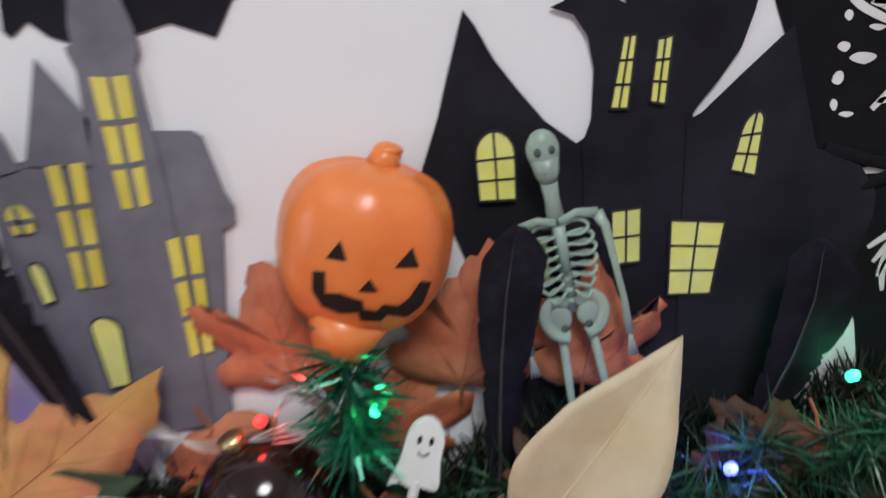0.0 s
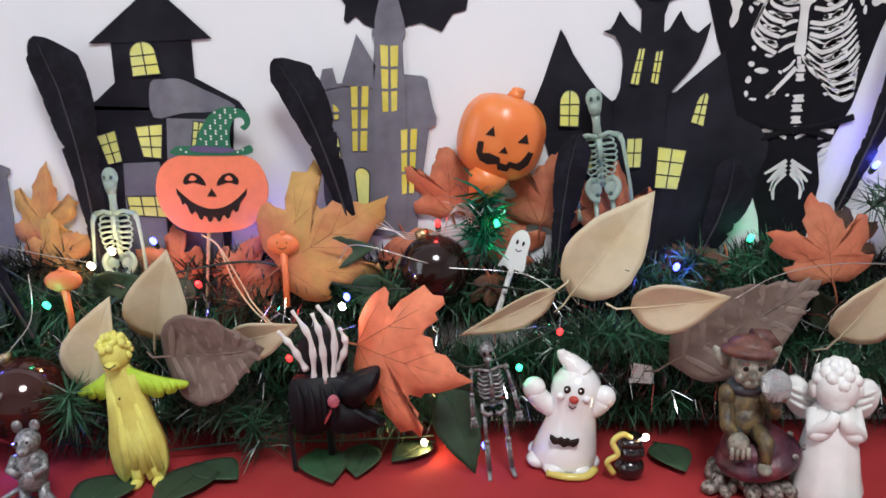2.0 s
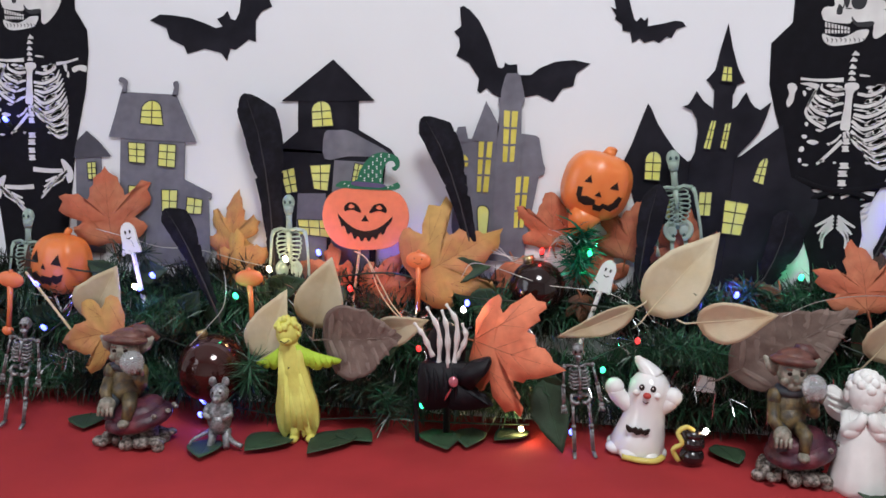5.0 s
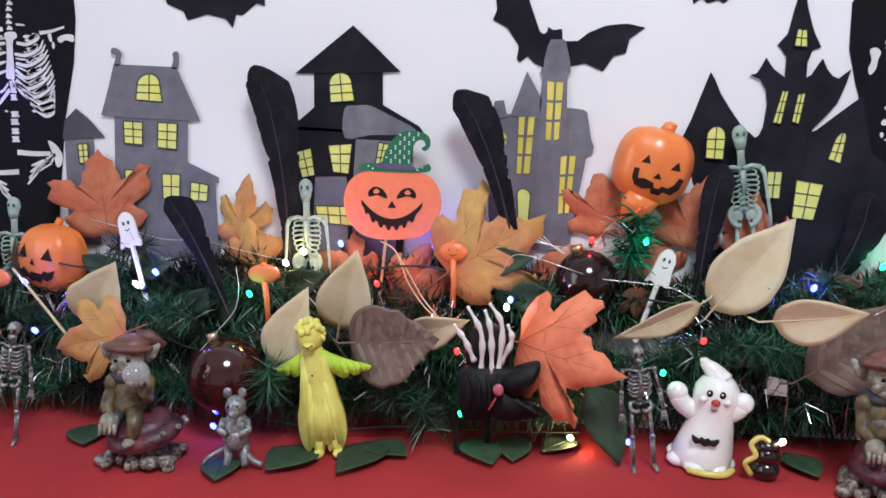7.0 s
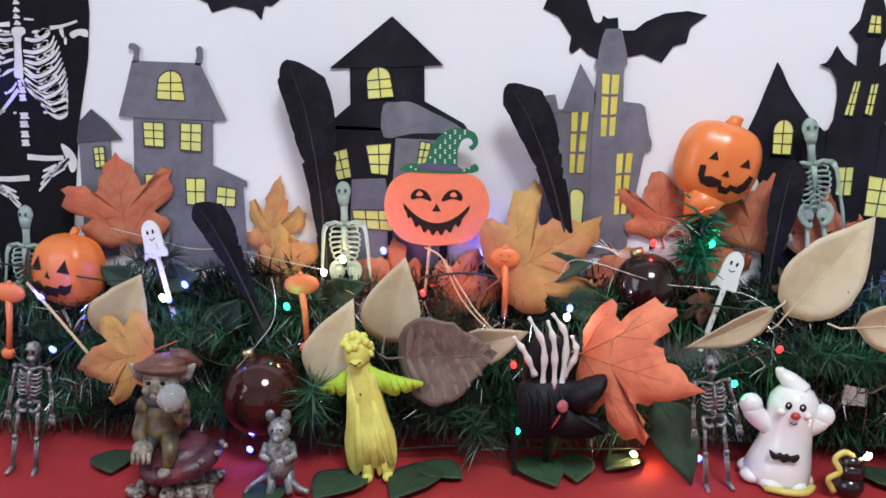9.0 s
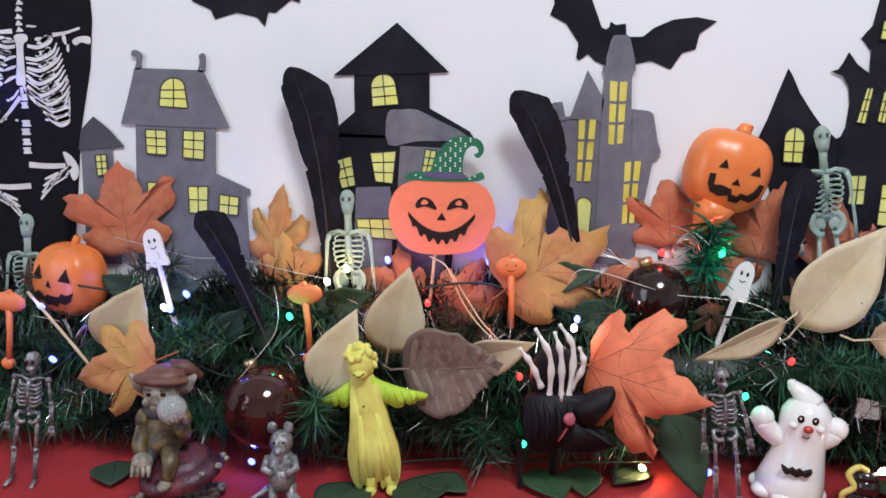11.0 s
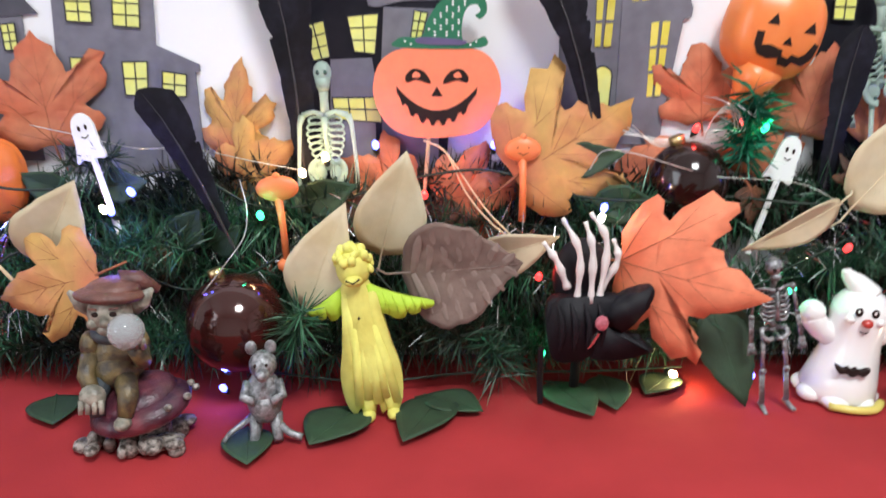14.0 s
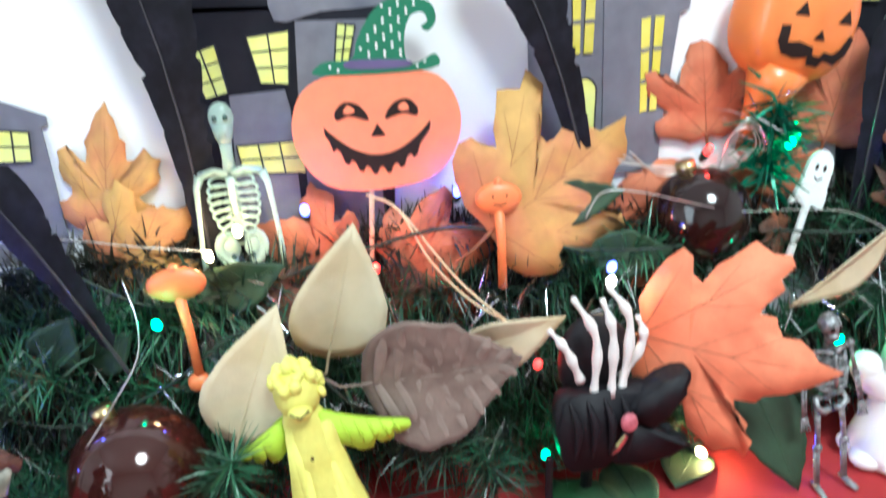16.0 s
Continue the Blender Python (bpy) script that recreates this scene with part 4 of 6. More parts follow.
    long_leaf("brown_leaf", (-0.131, 0.436, 0.110), (-0.041, 0.424, 0.121), 0.088, M_BROWN, "brown ribbed velvet leaf behind the yellow figure", "artificial leaf", "brown velvet leaves", ribs=9, fold=0.15, turn=5, seed=11, wavy=0.09, vein_mat=M_RIB)
    long_leaf("brown_leaf", (0.300, 0.462, 0.090), (0.420, 0.452, 0.166), 0.078, M_BROWN, "large brown ribbed velvet leaf behind the goblin", "artificial leaf", "brown velvet leaves", ribs=9, fold=0.1, turn=-5, seed=12, wavy=0.09, vein_mat=M_RIB)
    gr = "green fabric leaves"

    def gl(x, y, spin, length, w, label="dark green fabric leaf lying on the red cloth", lift=0.0):
        t = long_leaf("green_leaf", (0, 0, 0), (0, 0, length * 0.88), w * 1.05, M_GREEN_LEAF, label, "artificial leaf", gr, fold=0.05, arch=0.05, wavy=0.012, blunt=-2.2, seed=int(abs(x) * 1000), ribs=0)
        t.matrix_world = pose(x, y, 0.0060 + lift, -88, 0, spin)

    for x0, y0, x1, y1, w in ((-0.165, 0.432, -0.192, 0.368, 0.050), (-0.099, 0.455, -0.127, 0.372, 0.044), (-0.116, 0.452, -0.070, 0.420, 0.040), (-0.013, 0.478, 0.012, 0.412, 0.044), (0.030, 0.490, 0.031, 0.422, 0.036),
                              (0.090, 0.492, 0.058, 0.450, 0.034), (-0.243, 0.398, -0.229, 0.342, 0.036), (-0.412, 0.452, -0.388, 0.398, 0.040), (-0.352, 0.475, -0.343, 0.425, 0.036), (0.298, 0.488, 0.309, 0.430, 0.036), (0.432, 0.392, 0.418, 0.340, 0.046)):
        row = (x0, y0, math.degrees(math.atan2(-(x1 - x0), y1 - y0)), math.hypot(x1 - x0, y1 - y0) / 0.88, w)
        gl(*row)
    for base, tip, w in (((0.108, 0.462, 0.075), (0.131, 0.432, 0.004), 0.044), ((0.100, 0.468, 0.068), (0.148, 0.446, 0.062), 0.030), ((-0.010, 0.515, 0.180), (0.045, 0.505, 0.188), 0.030), ((0.02, 0.505, 0.150), (0.075, 0.498, 0.146), 0.034)):
        long_leaf("green_leaf", base, tip, w, M_GREEN_LEAF, "dark green fabric leaf hanging from the garland", "artificial leaf", gr, wavy=0.06, seed=77)


place_leaves()


def feather(base, tip, width, label, bow=0.01, seed=0):
    """A black feather: a bent quill with two vanes split into barbs at the rim."""
    rnd = random.Random(seed)
    base, tip = Vector(base), Vector(tip)
    d = tip - base
    length = d.length
    zc = d.normalized()
    xc = Vector((0, 1, 0)).cross(zc).normalized()
    m = Matrix((xc, zc.cross(xc), zc)).transposed().to_4x4()
    m.translation = base
    t = thing("black_feather", label, "feather", m, "black feathers")
    n = 90

    def mid(u):
        return Vector((bow * math.sin(math.pi * u) - 0.9 * bow * max(0.0, u - 0.7) ** 2 * 11, -0.004 * math.sin(math.pi * u), length * u))

    for s in (-1, 1):
        bm = bmesh.new()
        prev, notch = None, 0.0
        for i in range(n + 1):
            u = 0.06 + 0.94 * i / n
            w = width * 0.5 * min(1.0, 0.35 + u * 0.95) * min(1.0, max(0.0, (1.0 - u) * 9.0) ** 0.55) * (0.90 + 0.22 * max(0.0, min(1.0, (u - 0.45) * 3)))
            if rnd.random() < (0.20 if u < 0.65 else 0.06):
                notch = rnd.uniform(0.14, 0.42)
            notch *= 0.6
            w *= (1.15 if s > 0 else 0.85) * (1 - notch * (1 if u < 0.6 else 0.4)) * (1 + 0.012 * rnd.uniform(-1, 1))
            c = mid(max(0.0, u - 0.04 * (1 - u)))
            e = mid(u) + Vector((s * w, 0.10 * w, 0.25 * w * min(1.0, (1 - u) * 6)))
            row = [bm.verts.new(c), bm.verts.new(c.lerp(e, 0.5) - Vector((0, 0.0008, 0))), bm.verts.new(e)]
            if prev:
                for j in (0, 1):
                    bm.faces.new((prev[j], prev[j + 1], row[j + 1], row[j]))
            prev = row
        part("vane", bm, M_FEATHER, t, smooth=True)
    bm = bmesh.new()
    tube(bm, [mid(u) + Vector((0, -0.0006, 0)) for u in (-0.12, 0.0, 0.2, 0.4, 0.6, 0.8, 0.97)], [0.0014, 0.0014, 0.0012, 0.001, 0.0008, 0.0005, 0.0002], 6)
    part("quill", bm, M_SHAFT, t)
    return t


feather((-0.216, 0.528, 0.155), (-0.241, 0.518, 0.379), 0.042, "long broad black feather before the crooked house", 0.008, 1)
feather((0.024, 0.520, 0.190), (-0.031, 0.510, 0.356), 0.034, "long black feather leaning beside the grey tower house", 0.006, 2)
feather((-0.270, 0.480, 0.128), (-0.324, 0.474, 0.246), 0.030, "black feather leaning out of the green garland", 0.004, 3)
feather((0.206, 0.519, 0.125), (0.2225, 0.517, 0.285), 0.026, "upright black feather beside the mint skeleton", -0.003, 4)
feather((0.312, 0.526, 0.130), (0.368, 0.520, 0.258), 0.034, "broad black feather before the paper castle", 0.006, 6)
feather((0.449, 0.515, 0.205), (0.513, 0.508, 0.425), 0.031, "tall black feather before the skeleton hanging", 0.006, 5)


# ---- garland ----
def needles(name, spines, count, length, width, mat, label, seed, lean=0.5, spread=1.0):
    """Bushy strands of flat needles along bent spines, with one twisted core each."""
    g = np.random.default_rng(seed)
    verts, faces = [], []
    for pts in spines:
        p = np.array([list(v) for v in curve_through(pts, 8)])
        seg = np.linalg.norm(np.diff(p, axis=0), axis=1)
        cum = np.concatenate([[0], np.cumsum(seg)]) / seg.sum()
        k = int(count * seg.sum())
        u = g.random(k)
        base = np.stack([np.interp(u, cum, p[:, i]) for i in range(3)], 1)
        ahead = np.stack([np.interp(np.minimum(u + 0.01, 1), cum, p[:, i]) - np.interp(np.maximum(u - 0.01, 0), cum, p[:, i]) for i in range(3)], 1)
        ahead /= np.linalg.norm(ahead, axis=1)[:, None] + 1e-9
        d = g.normal(size=(k, 3)) * np.array([1.0, 0.8 * spread, 1.0])
        d -= (d * ahead).sum(1)[:, None] * ahead * 0.7
        d /= np.linalg.norm(d, axis=1)[:, None]
        d += ahead * lean * g.choice([-1, 1], size=k)[:, None] * g.random(k)[:, None]
        d /= np.linalg.norm(d, axis=1)[:, None]
        ln = length * g.uniform(0.6, 1.15, k)[:, None]
        side = np.cross(d, g.normal(size=(k, 3)))
        side /= np.linalg.norm(side, axis=1)[:, None] + 1e-9
        side *= width * 0.5 * g.uniform(0.7, 1.2, k)[:, None]
        droop = np.array([0, 0, -1.0]) * ln * 0.14 * g.random(k)[:, None]
        mid, end = base + d * ln * 0.55, base + d * ln + droop
        end[:, 1] = np.minimum(end[:, 1], WALL - 0.003)
        mid[:, 1] = np.minimum(mid[:, 1], WALL - 0.003)
        end[:, 2], mid[:, 2] = np.maximum(end[:, 2], 0.002), np.maximum(mid[:, 2], 0.002)
        o = len(verts)
        quad = np.stack([base - side * 0.7, base + side * 0.7, mid + side, mid - side, end + side * 0.25, end - side * 0.25], 1).reshape(-1, 3)
        verts.extend(map(tuple, quad))
        for i in range(k):
            j = o + 6 * i
            faces.append((j, j + 1, j + 2, j + 3))
            faces.append((j + 3, j + 2, j + 4, j + 5))
    me = bpy.data.meshes.new(name)
    me.from_pydata(verts, [], faces)
    me.materials.append(mat)
    ob = new(name, me)
    return tagged(ob, label, "garland", "green garlands", "stuff")


def wavy(y, z, x0=-0.72, x1=0.72, amp=0.010, seed=0, step=0.06):
    r = random.Random(seed)
    n = int((x1 - x0) / step)
    return [(x0 + (x1 - x0) * i / n, y + r.uniform(-amp, amp) * 0.6, z + r.uniform(-amp, amp)) for i in range(n + 1)]


# Back rows fill the gaps with shade-coloured needles and hide the wall.
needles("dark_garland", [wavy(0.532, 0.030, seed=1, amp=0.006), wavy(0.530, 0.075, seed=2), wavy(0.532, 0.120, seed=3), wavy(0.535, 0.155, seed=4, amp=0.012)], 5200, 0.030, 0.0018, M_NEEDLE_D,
        "dense back needle garland, coloured near-black for the dark between strands", 11)
needles("green_garland", [wavy(0.512, 0.140, seed=5, amp=0.014), wavy(0.500, 0.090, seed=6, amp=0.014), wavy(0.500, 0.050, seed=7), wavy(0.480, 0.036, -0.7, 0.08, seed=8, amp=0.008)], 2900, 0.031, 0.0014, M_NEEDLE,
        "bushy green tinsel garland lying along the table", 12)
needles("green_garland", [[(0.139, 0.512, 0.180), (0.142, 0.512, 0.205), (0.144, 0.508, 0.236)]], 4200, 0.030, 0.0024, M_SPRIG, "bright green tinsel sprig under the plastic pumpkin", 13, lean=0.9)
needles("green_garland", [[(-0.215, 0.440, 0.055), (-0.205, 0.418, 0.078), (-0.200, 0.408, 0.092)], [(-0.195, 0.470, 0.10), (-0.190, 0.462, 0.132)], [(-0.075, 0.455, 0.060), (-0.062, 0.448, 0.045), (-0.055, 0.448, 0.022)],
                          [(-0.110, 0.452, 0.072), (-0.085, 0.445, 0.052)], [(0.05, 0.47, 0.05), (0.10, 0.468, 0.07)], [(0.20, 0.480, 0.10), (0.24, 0.472, 0.118), (0.29, 0.47, 0.11)], [(0.30, 0.49, 0.16), (0.33, 0.49, 0.18)], [(0.34, 0.492, 0.150), (0.38, 0.488, 0.175), (0.41, 0.490, 0.185)], [(0.27, 0.485, 0.165), (0.31, 0.480, 0.150)],
                          [(-0.40, 0.49, 0.185), (-0.36, 0.495, 0.19)], [(-0.30, 0.47, 0.12), (-0.335, 0.462, 0.13), (-0.36, 0.46, 0.12)], [(0.47, 0.49, 0.22), (0.52, 0.50, 0.24)], [(0.42, 0.44, 0.09), (0.47, 0.44, 0.10)]],
        4300, 0.028, 0.0013, M_NEEDLE, "loose green tinsel sprigs between the figures", 14, lean=0.8)
needles("silver_tinsel", [wavy(0.498, 0.125, seed=9, amp=0.03), wavy(0.484, 0.060, seed=10, amp=0.02), [(0.115, 0.512, 0.215), (0.139, 0.508, 0.235), (0.165, 0.512, 0.214)]], 520, 0.024, 0.0010, M_FOIL, "fine silver tinsel strips in the green garland", 15)


def sunk_leaves():
    """Dark and brown leaves packed behind the needles."""
    r = random.Random(21)
    for k in range(46):
        x, z = -0.64 + 1.28 * (k + r.random()) / 46, r.uniform(0.035, 0.165)
        y = r.uniform(0.500, 0.522)
        if k % 3 == 1:
            maple(put(x, y, z, r.uniform(0, 360), r.uniform(-30, 10), r.uniform(-30, 30)), r.uniform(0.026, 0.036), M_MAPLE_B, "small brown silk leaf sunk in the garland", 100 + k)
        else:
            a, ln = r.uniform(0, 6.28), r.uniform(0.04, 0.055)
            long_leaf("green_leaf", (x, y, z), (x + ln * math.cos(a), y - 0.01, max(0.02, z + ln * math.sin(a) * 0.8)), r.uniform(0.024, 0.034), M_GREEN_LEAF,
                      "dark green fabric leaf sunk in the garland", "artificial leaf", "green fabric leaves", wavy=0.06, seed=k)


sunk_leaves()


# ---- pumpkins and picks ----
def pumpkin_radius(d, lobes, depth):
    a = math.atan2(d.x, -d.y)
    box_like = 1.0 / (abs(d.x) ** 2.5 + abs(d.y) ** 2.5 + abs(d.z) ** 2.5) ** 0.4
    return 0.97 * box_like - depth * (0.5 - 0.5 * math.cos(lobes * a)) * (1 - d.z * d.z) ** 0.5 - 0.10 * max(0.0, d.z - 0.75) * 4 * 0.5


def pumpkin_body(bm, r, squash, lobes=9, depth=0.05):
    made = bmesh.ops.create_uvsphere(bm, u_segments=54, v_segments=26, radius=1.0)
    for v in made["verts"]:
        d = v.co.normalized()
        v.co = d * pumpkin_radius(d, lobes, depth) * r
        v.co.z *= squash
        v.co.y *= 0.85 if v.co.y < 0 else 0.4


def on_pumpkin(u, v, r, squash, lobes, depth, lift):
    d = Vector((u, -math.sqrt(max(0.02, 1 - u * u - v * v)), v))
    p = d * (pumpkin_radius(d, lobes, depth) * r + lift)
    p.z *= squash
    p.y *= 0.85
    return p


def face_patch(name, parent, pts, r, squash, lobes=9, depth=0.05):
    """A painted patch on the pumpkin's front, from an outline in parts of its radius."""
    bm = bmesh.new()
    vs = [bm.verts.new((u, 0, v)) for u, v in pts]
    bm.faces.new(vs)
    bmesh.ops.triangulate(bm, faces=bm.faces[:])
    bmesh.ops.subdivide_edges(bm, edges=bm.edges[:], cuts=6, use_grid_fill=True)
    for v in bm.verts:
        v.co = on_pumpkin(v.co.x, v.co.z, r, squash, lobes, depth, 0.0009)
    return part(name, bm, M_HOLE, parent)


def jack_lantern():
    r, sq, to = 0.0400, 1.0, 0.11
    t = thing("plastic_pumpkin", "glossy orange plastic jack-o'-lantern on a green sprig", "pumpkin", pose(0.1585, 0.528, 0.282, 0, 15, -2))
    bm = bmesh.new()
    pumpkin_body(bm, r, sq, 8, 0.045)
    part("shell", bm, M_JACK, t, smooth=True)
    bm = bmesh.new()
    tube(bm, [(0.003, 0, 0.033), (0.004, 0, 0.039), (0.005, 0, 0.0425)], [0.0085, 0.0066, 0.0060], 12)
    ball(bm, (0.005, 0, 0.0425), (0.0061, 0.0061, 0.003))
    part("stem", bm, M_JACK, t, smooth=True)
    bm = bmesh.new()
    tube(bm, [(-0.002, -0.008, -0.031), (-0.004, -0.008, -0.044), (-0.005, -0.006, -0.056), (-0.006, -0.004, -0.075)], [0.020, 0.0150, 0.0105, 0.007], 14)
    part("neck", bm, M_JACK, t, smooth=True)

    def moved(pts):
        return [(u + to, v) for u, v in pts]

    for s in (-1, 1):
        face_patch("eye", t, moved([(s * 0.36 - 0.11, 0.03), (s * 0.36 + 0.11, 0.05), (s * 0.36 + 0.02, 0.25)]), r, sq, 8, 0.045)
    face_patch("nose", t, moved([(-0.09, -0.26), (0.11, -0.25), (0.01, -0.11)]), r, sq, 8, 0.045)
    mouth = [(-0.58, -0.14), (-0.46, -0.12), (-0.42, -0.36), (-0.31, -0.42), (-0.27, -0.32), (-0.04, -0.36), (-0.01, -0.46), (0.12, -0.48), (0.17, -0.40), (0.32, -0.40), (0.41, -0.30), (0.50, -0.10), (0.60, -0.12),
             (0.54, -0.36), (0.40, -0.52), (0.22, -0.52), (0.17, -0.62), (-0.03, -0.61), (-0.07, -0.50), (-0.20, -0.47), (-0.26, -0.56), (-0.44, -0.52), (-0.55, -0.36)]
    face_patch("mouth", t, moved(mouth), r, sq, 8, 0.045)


jack_lantern()


def small_pumpkin():
    r, sq = 0.0405, 0.97
    t = thing("foam_pumpkin", "orange jack-o'-lantern with carved black face in the garland", "pumpkin", pose(-0.484, 0.524, 0.169, 0, 6, -14))
    bm = bmesh.new()
    pumpkin_body(bm, r, sq, 9, 0.05)
    part("shell", bm, M_JACK, t, smooth=True)
    bm = bmesh.new()
    tube(bm, [(0, 0, 0.030), (0.001, 0, 0.038), (0.004, 0, 0.043)], [0.006, 0.004, 0.004], 10)
    part("stem", bm, M_JACK, t, smooth=True)
    for s in (-1, 1):
        face_patch("eye", t, [(s * 0.40 - 0.15, 0.10), (s * 0.40 + 0.17, 0.08), (s * 0.40 + 0.02, 0.42)], r, sq)
    face_patch("nose", t, [(-0.09, -0.08), (0.09, -0.10), (0.0, 0.10)], r, sq)
    mouth = [(-0.62, -0.25), (-0.48, -0.30), (-0.40, -0.24), (-0.30, -0.33), (-0.12, -0.36), (-0.04, -0.28), (0.08, -0.36), (0.26, -0.32), (0.34, -0.22), (0.46, -0.24), (0.62, -0.14),
             (0.54, -0.36), (0.38, -0.50), (0.26, -0.46), (0.18, -0.57), (0.02, -0.52), (-0.12, -0.58), (-0.24, -0.50), (-0.40, -0.50), (-0.54, -0.40)]
    face_patch("mouth", t, mouth, r, sq)


small_pumpkin()


def pumpkin_pick():
    """A flat foam pumpkin with a witch hat on a stick."""
    ox, oz = -0.105, 0.236
    t = thing("pumpkin_pick", "flat orange foam pumpkin with green dotted witch hat on a stick", "decorative pick", pose(ox, 0.526, oz, 0, 1, 0))
    bm = bmesh.new()
    out = [(0.0, 0.0345), (0.028, 0.0345), (0.044, 0.026), (0.0515, 0.006), (0.047, -0.015), (0.034, -0.030), (0.014, -0.0355), (-0.014, -0.0365), (-0.034, -0.031), (-0.047, -0.016), (-0.0515, 0.004), (-0.045, 0.024), (-0.028, 0.034)]
    plate(bm, rounded(out, 5), 0.0015, -0.0015)
    part("pumpkin", bm, M_FOAM, t)

    def flat(name, pts, mat, y, parent=t, r=True):
        bm = bmesh.new()
        plate(bm, rounded(pts, 4) if r else pts, y, y - 0.0007)
        return part(name, bm, mat, parent)

    for s in (-1, 1):
        e = flat("eye", [(s * 0.005, 0.007), (s * 0.010, 0.016), (s * 0.019, 0.0185), (s * 0.025, 0.013), (s * 0.024, 0.008), (s * 0.016, 0.010)], M_HOLE, -0.0015)
        flat("pupil", [(s * 0.013, 0.0135), (s * 0.017, 0.0165), (s * 0.020, 0.0125), (s * 0.016, 0.0115)], M_FOAM, -0.0022, e)
    flat("nose", [(-0.0045, -0.003), (0.0045, -0.003), (0.0, 0.0045)], M_HOLE, -0.0015, r=False)
    n, top, low = 30, [], []
    for i in range(n + 1):
        u = -1 + 2 * i / n
        top.append((0.0325 * u, -0.0145 + 0.0190 * u * u))
        low.append((0.0320 * u, -0.0222 + 0.0215 * abs(u) ** 2.2 - (0.0044 if i % 4 in (1, 2) and abs(u) < 0.93 else 0)))
    flat("mouth", top + low[::-1], M_HOLE, -0.0015, r=False)
    hat = [(-0.031, 0.035), (0.034, 0.035), (0.0375, 0.044), (0.026, 0.039), (0.020, 0.042), (0.020, 0.056), (0.024, 0.066), (0.031, 0.068), (0.034, 0.063), (0.030, 0.060), (0.034, 0.057), (0.039, 0.063), (0.037, 0.072), (0.028, 0.0765), (0.014, 0.077), (0.002, 0.070), (-0.008, 0.055), (-0.012, 0.044), (-0.026, 0.043), (-0.032, 0.041)]
    h = flat("hat", hat, M_HAT, -0.0015)
    flat("hat_band", [(-0.014, 0.038), (0.018, 0.037), (0.021, 0.041), (-0.013, 0.043)], M_BAND, -0.0022, h)
    r = random.Random(3)
    for k in range(135):
        x, z = -0.030 + 0.0047 * (k % 15), 0.0375 + 0.0047 * (k // 15) + (0.00235 if k % 2 else 0)
        inside = (z < 0.042 and -0.030 < x < 0.034 and not (-0.014 < x < 0.019 and z > 0.0365)) or (z >= 0.044 and -0.011 + (z - 0.044) * 0.62 < x < 0.0185 + max(0, z - 0.062) * 0.9 and z < 0.0755)
        if not inside:
            continue
        bm = bmesh.new()
        plate(bm, [(x + 0.0009 * math.cos(a), z + 0.0009 * math.sin(a)) for a in (j * math.pi / 4 for j in range(8))], -0.0022, -0.0026)
        part("dot", bm, M_WHITE, h)
    bm = bmesh.new()
    tube(bm, [(-0.006, 0.0025, -0.03), (-0.009, 0.0, -0.07), (-0.014, -0.004, -0.125)], 0.0017, 8)
    part("stick", bm, M_STICK, t)


pumpkin_pick()


def orange_pick(x, y, z, w, lean, face):
    t = thing("pumpkin_cocktail_pick", "orange plastic cocktail pick with pumpkin head", "cocktail pick", pose(x, y, z, 0, lean, 0), "cocktail picks")
    bm = bmesh.new()
    ball(bm, (0, 0, 0), (w * 0.5, 0.0050, 0.0100), seg=24, rings=12)
    ball(bm, (0, 0, 0.0095), (0.003, 0.003, 0.003), seg=10, rings=6)
    part("head", bm, M_PICK, t, smooth=True)
    bm = bmesh.new()
    tube(bm, [(0, 0, -0.007), (0.001, 0, -0.03), (0.001, 0, -0.058)], [0.0034, 0.0028, 0.0030], 10)
    if not face:
        ball(bm, (0.0, 0, -0.062), (0.007, 0.005, 0.006))
    part("stick", bm, M_PICK, t, smooth=True)
    if face:
        for s in (-1, 1):
            bm = bmesh.new()
            ball(bm, (s * 0.0042, -0.0043, 0.002), (0.0008, 0.0006, 0.001), seg=8, rings=6)
            part("eye", bm, M_HOLE, t)
        bm = bmesh.new()
        tube(bm, [(-0.004, -0.0044, -0.002), (0, -0.0047, -0.0038), (0.004, -0.0044, -0.002)], 0.0004, 5)
        part("mouth", bm, M_HOLE, t)


orange_pick(-0.228, 0.476, 0.168, 0.034, -3, False)
orange_pick(-0.037, 0.500, 0.193, 0.029, 1, True)
orange_pick(-0.520, 0.470, 0.155, 0.034, 6, False)


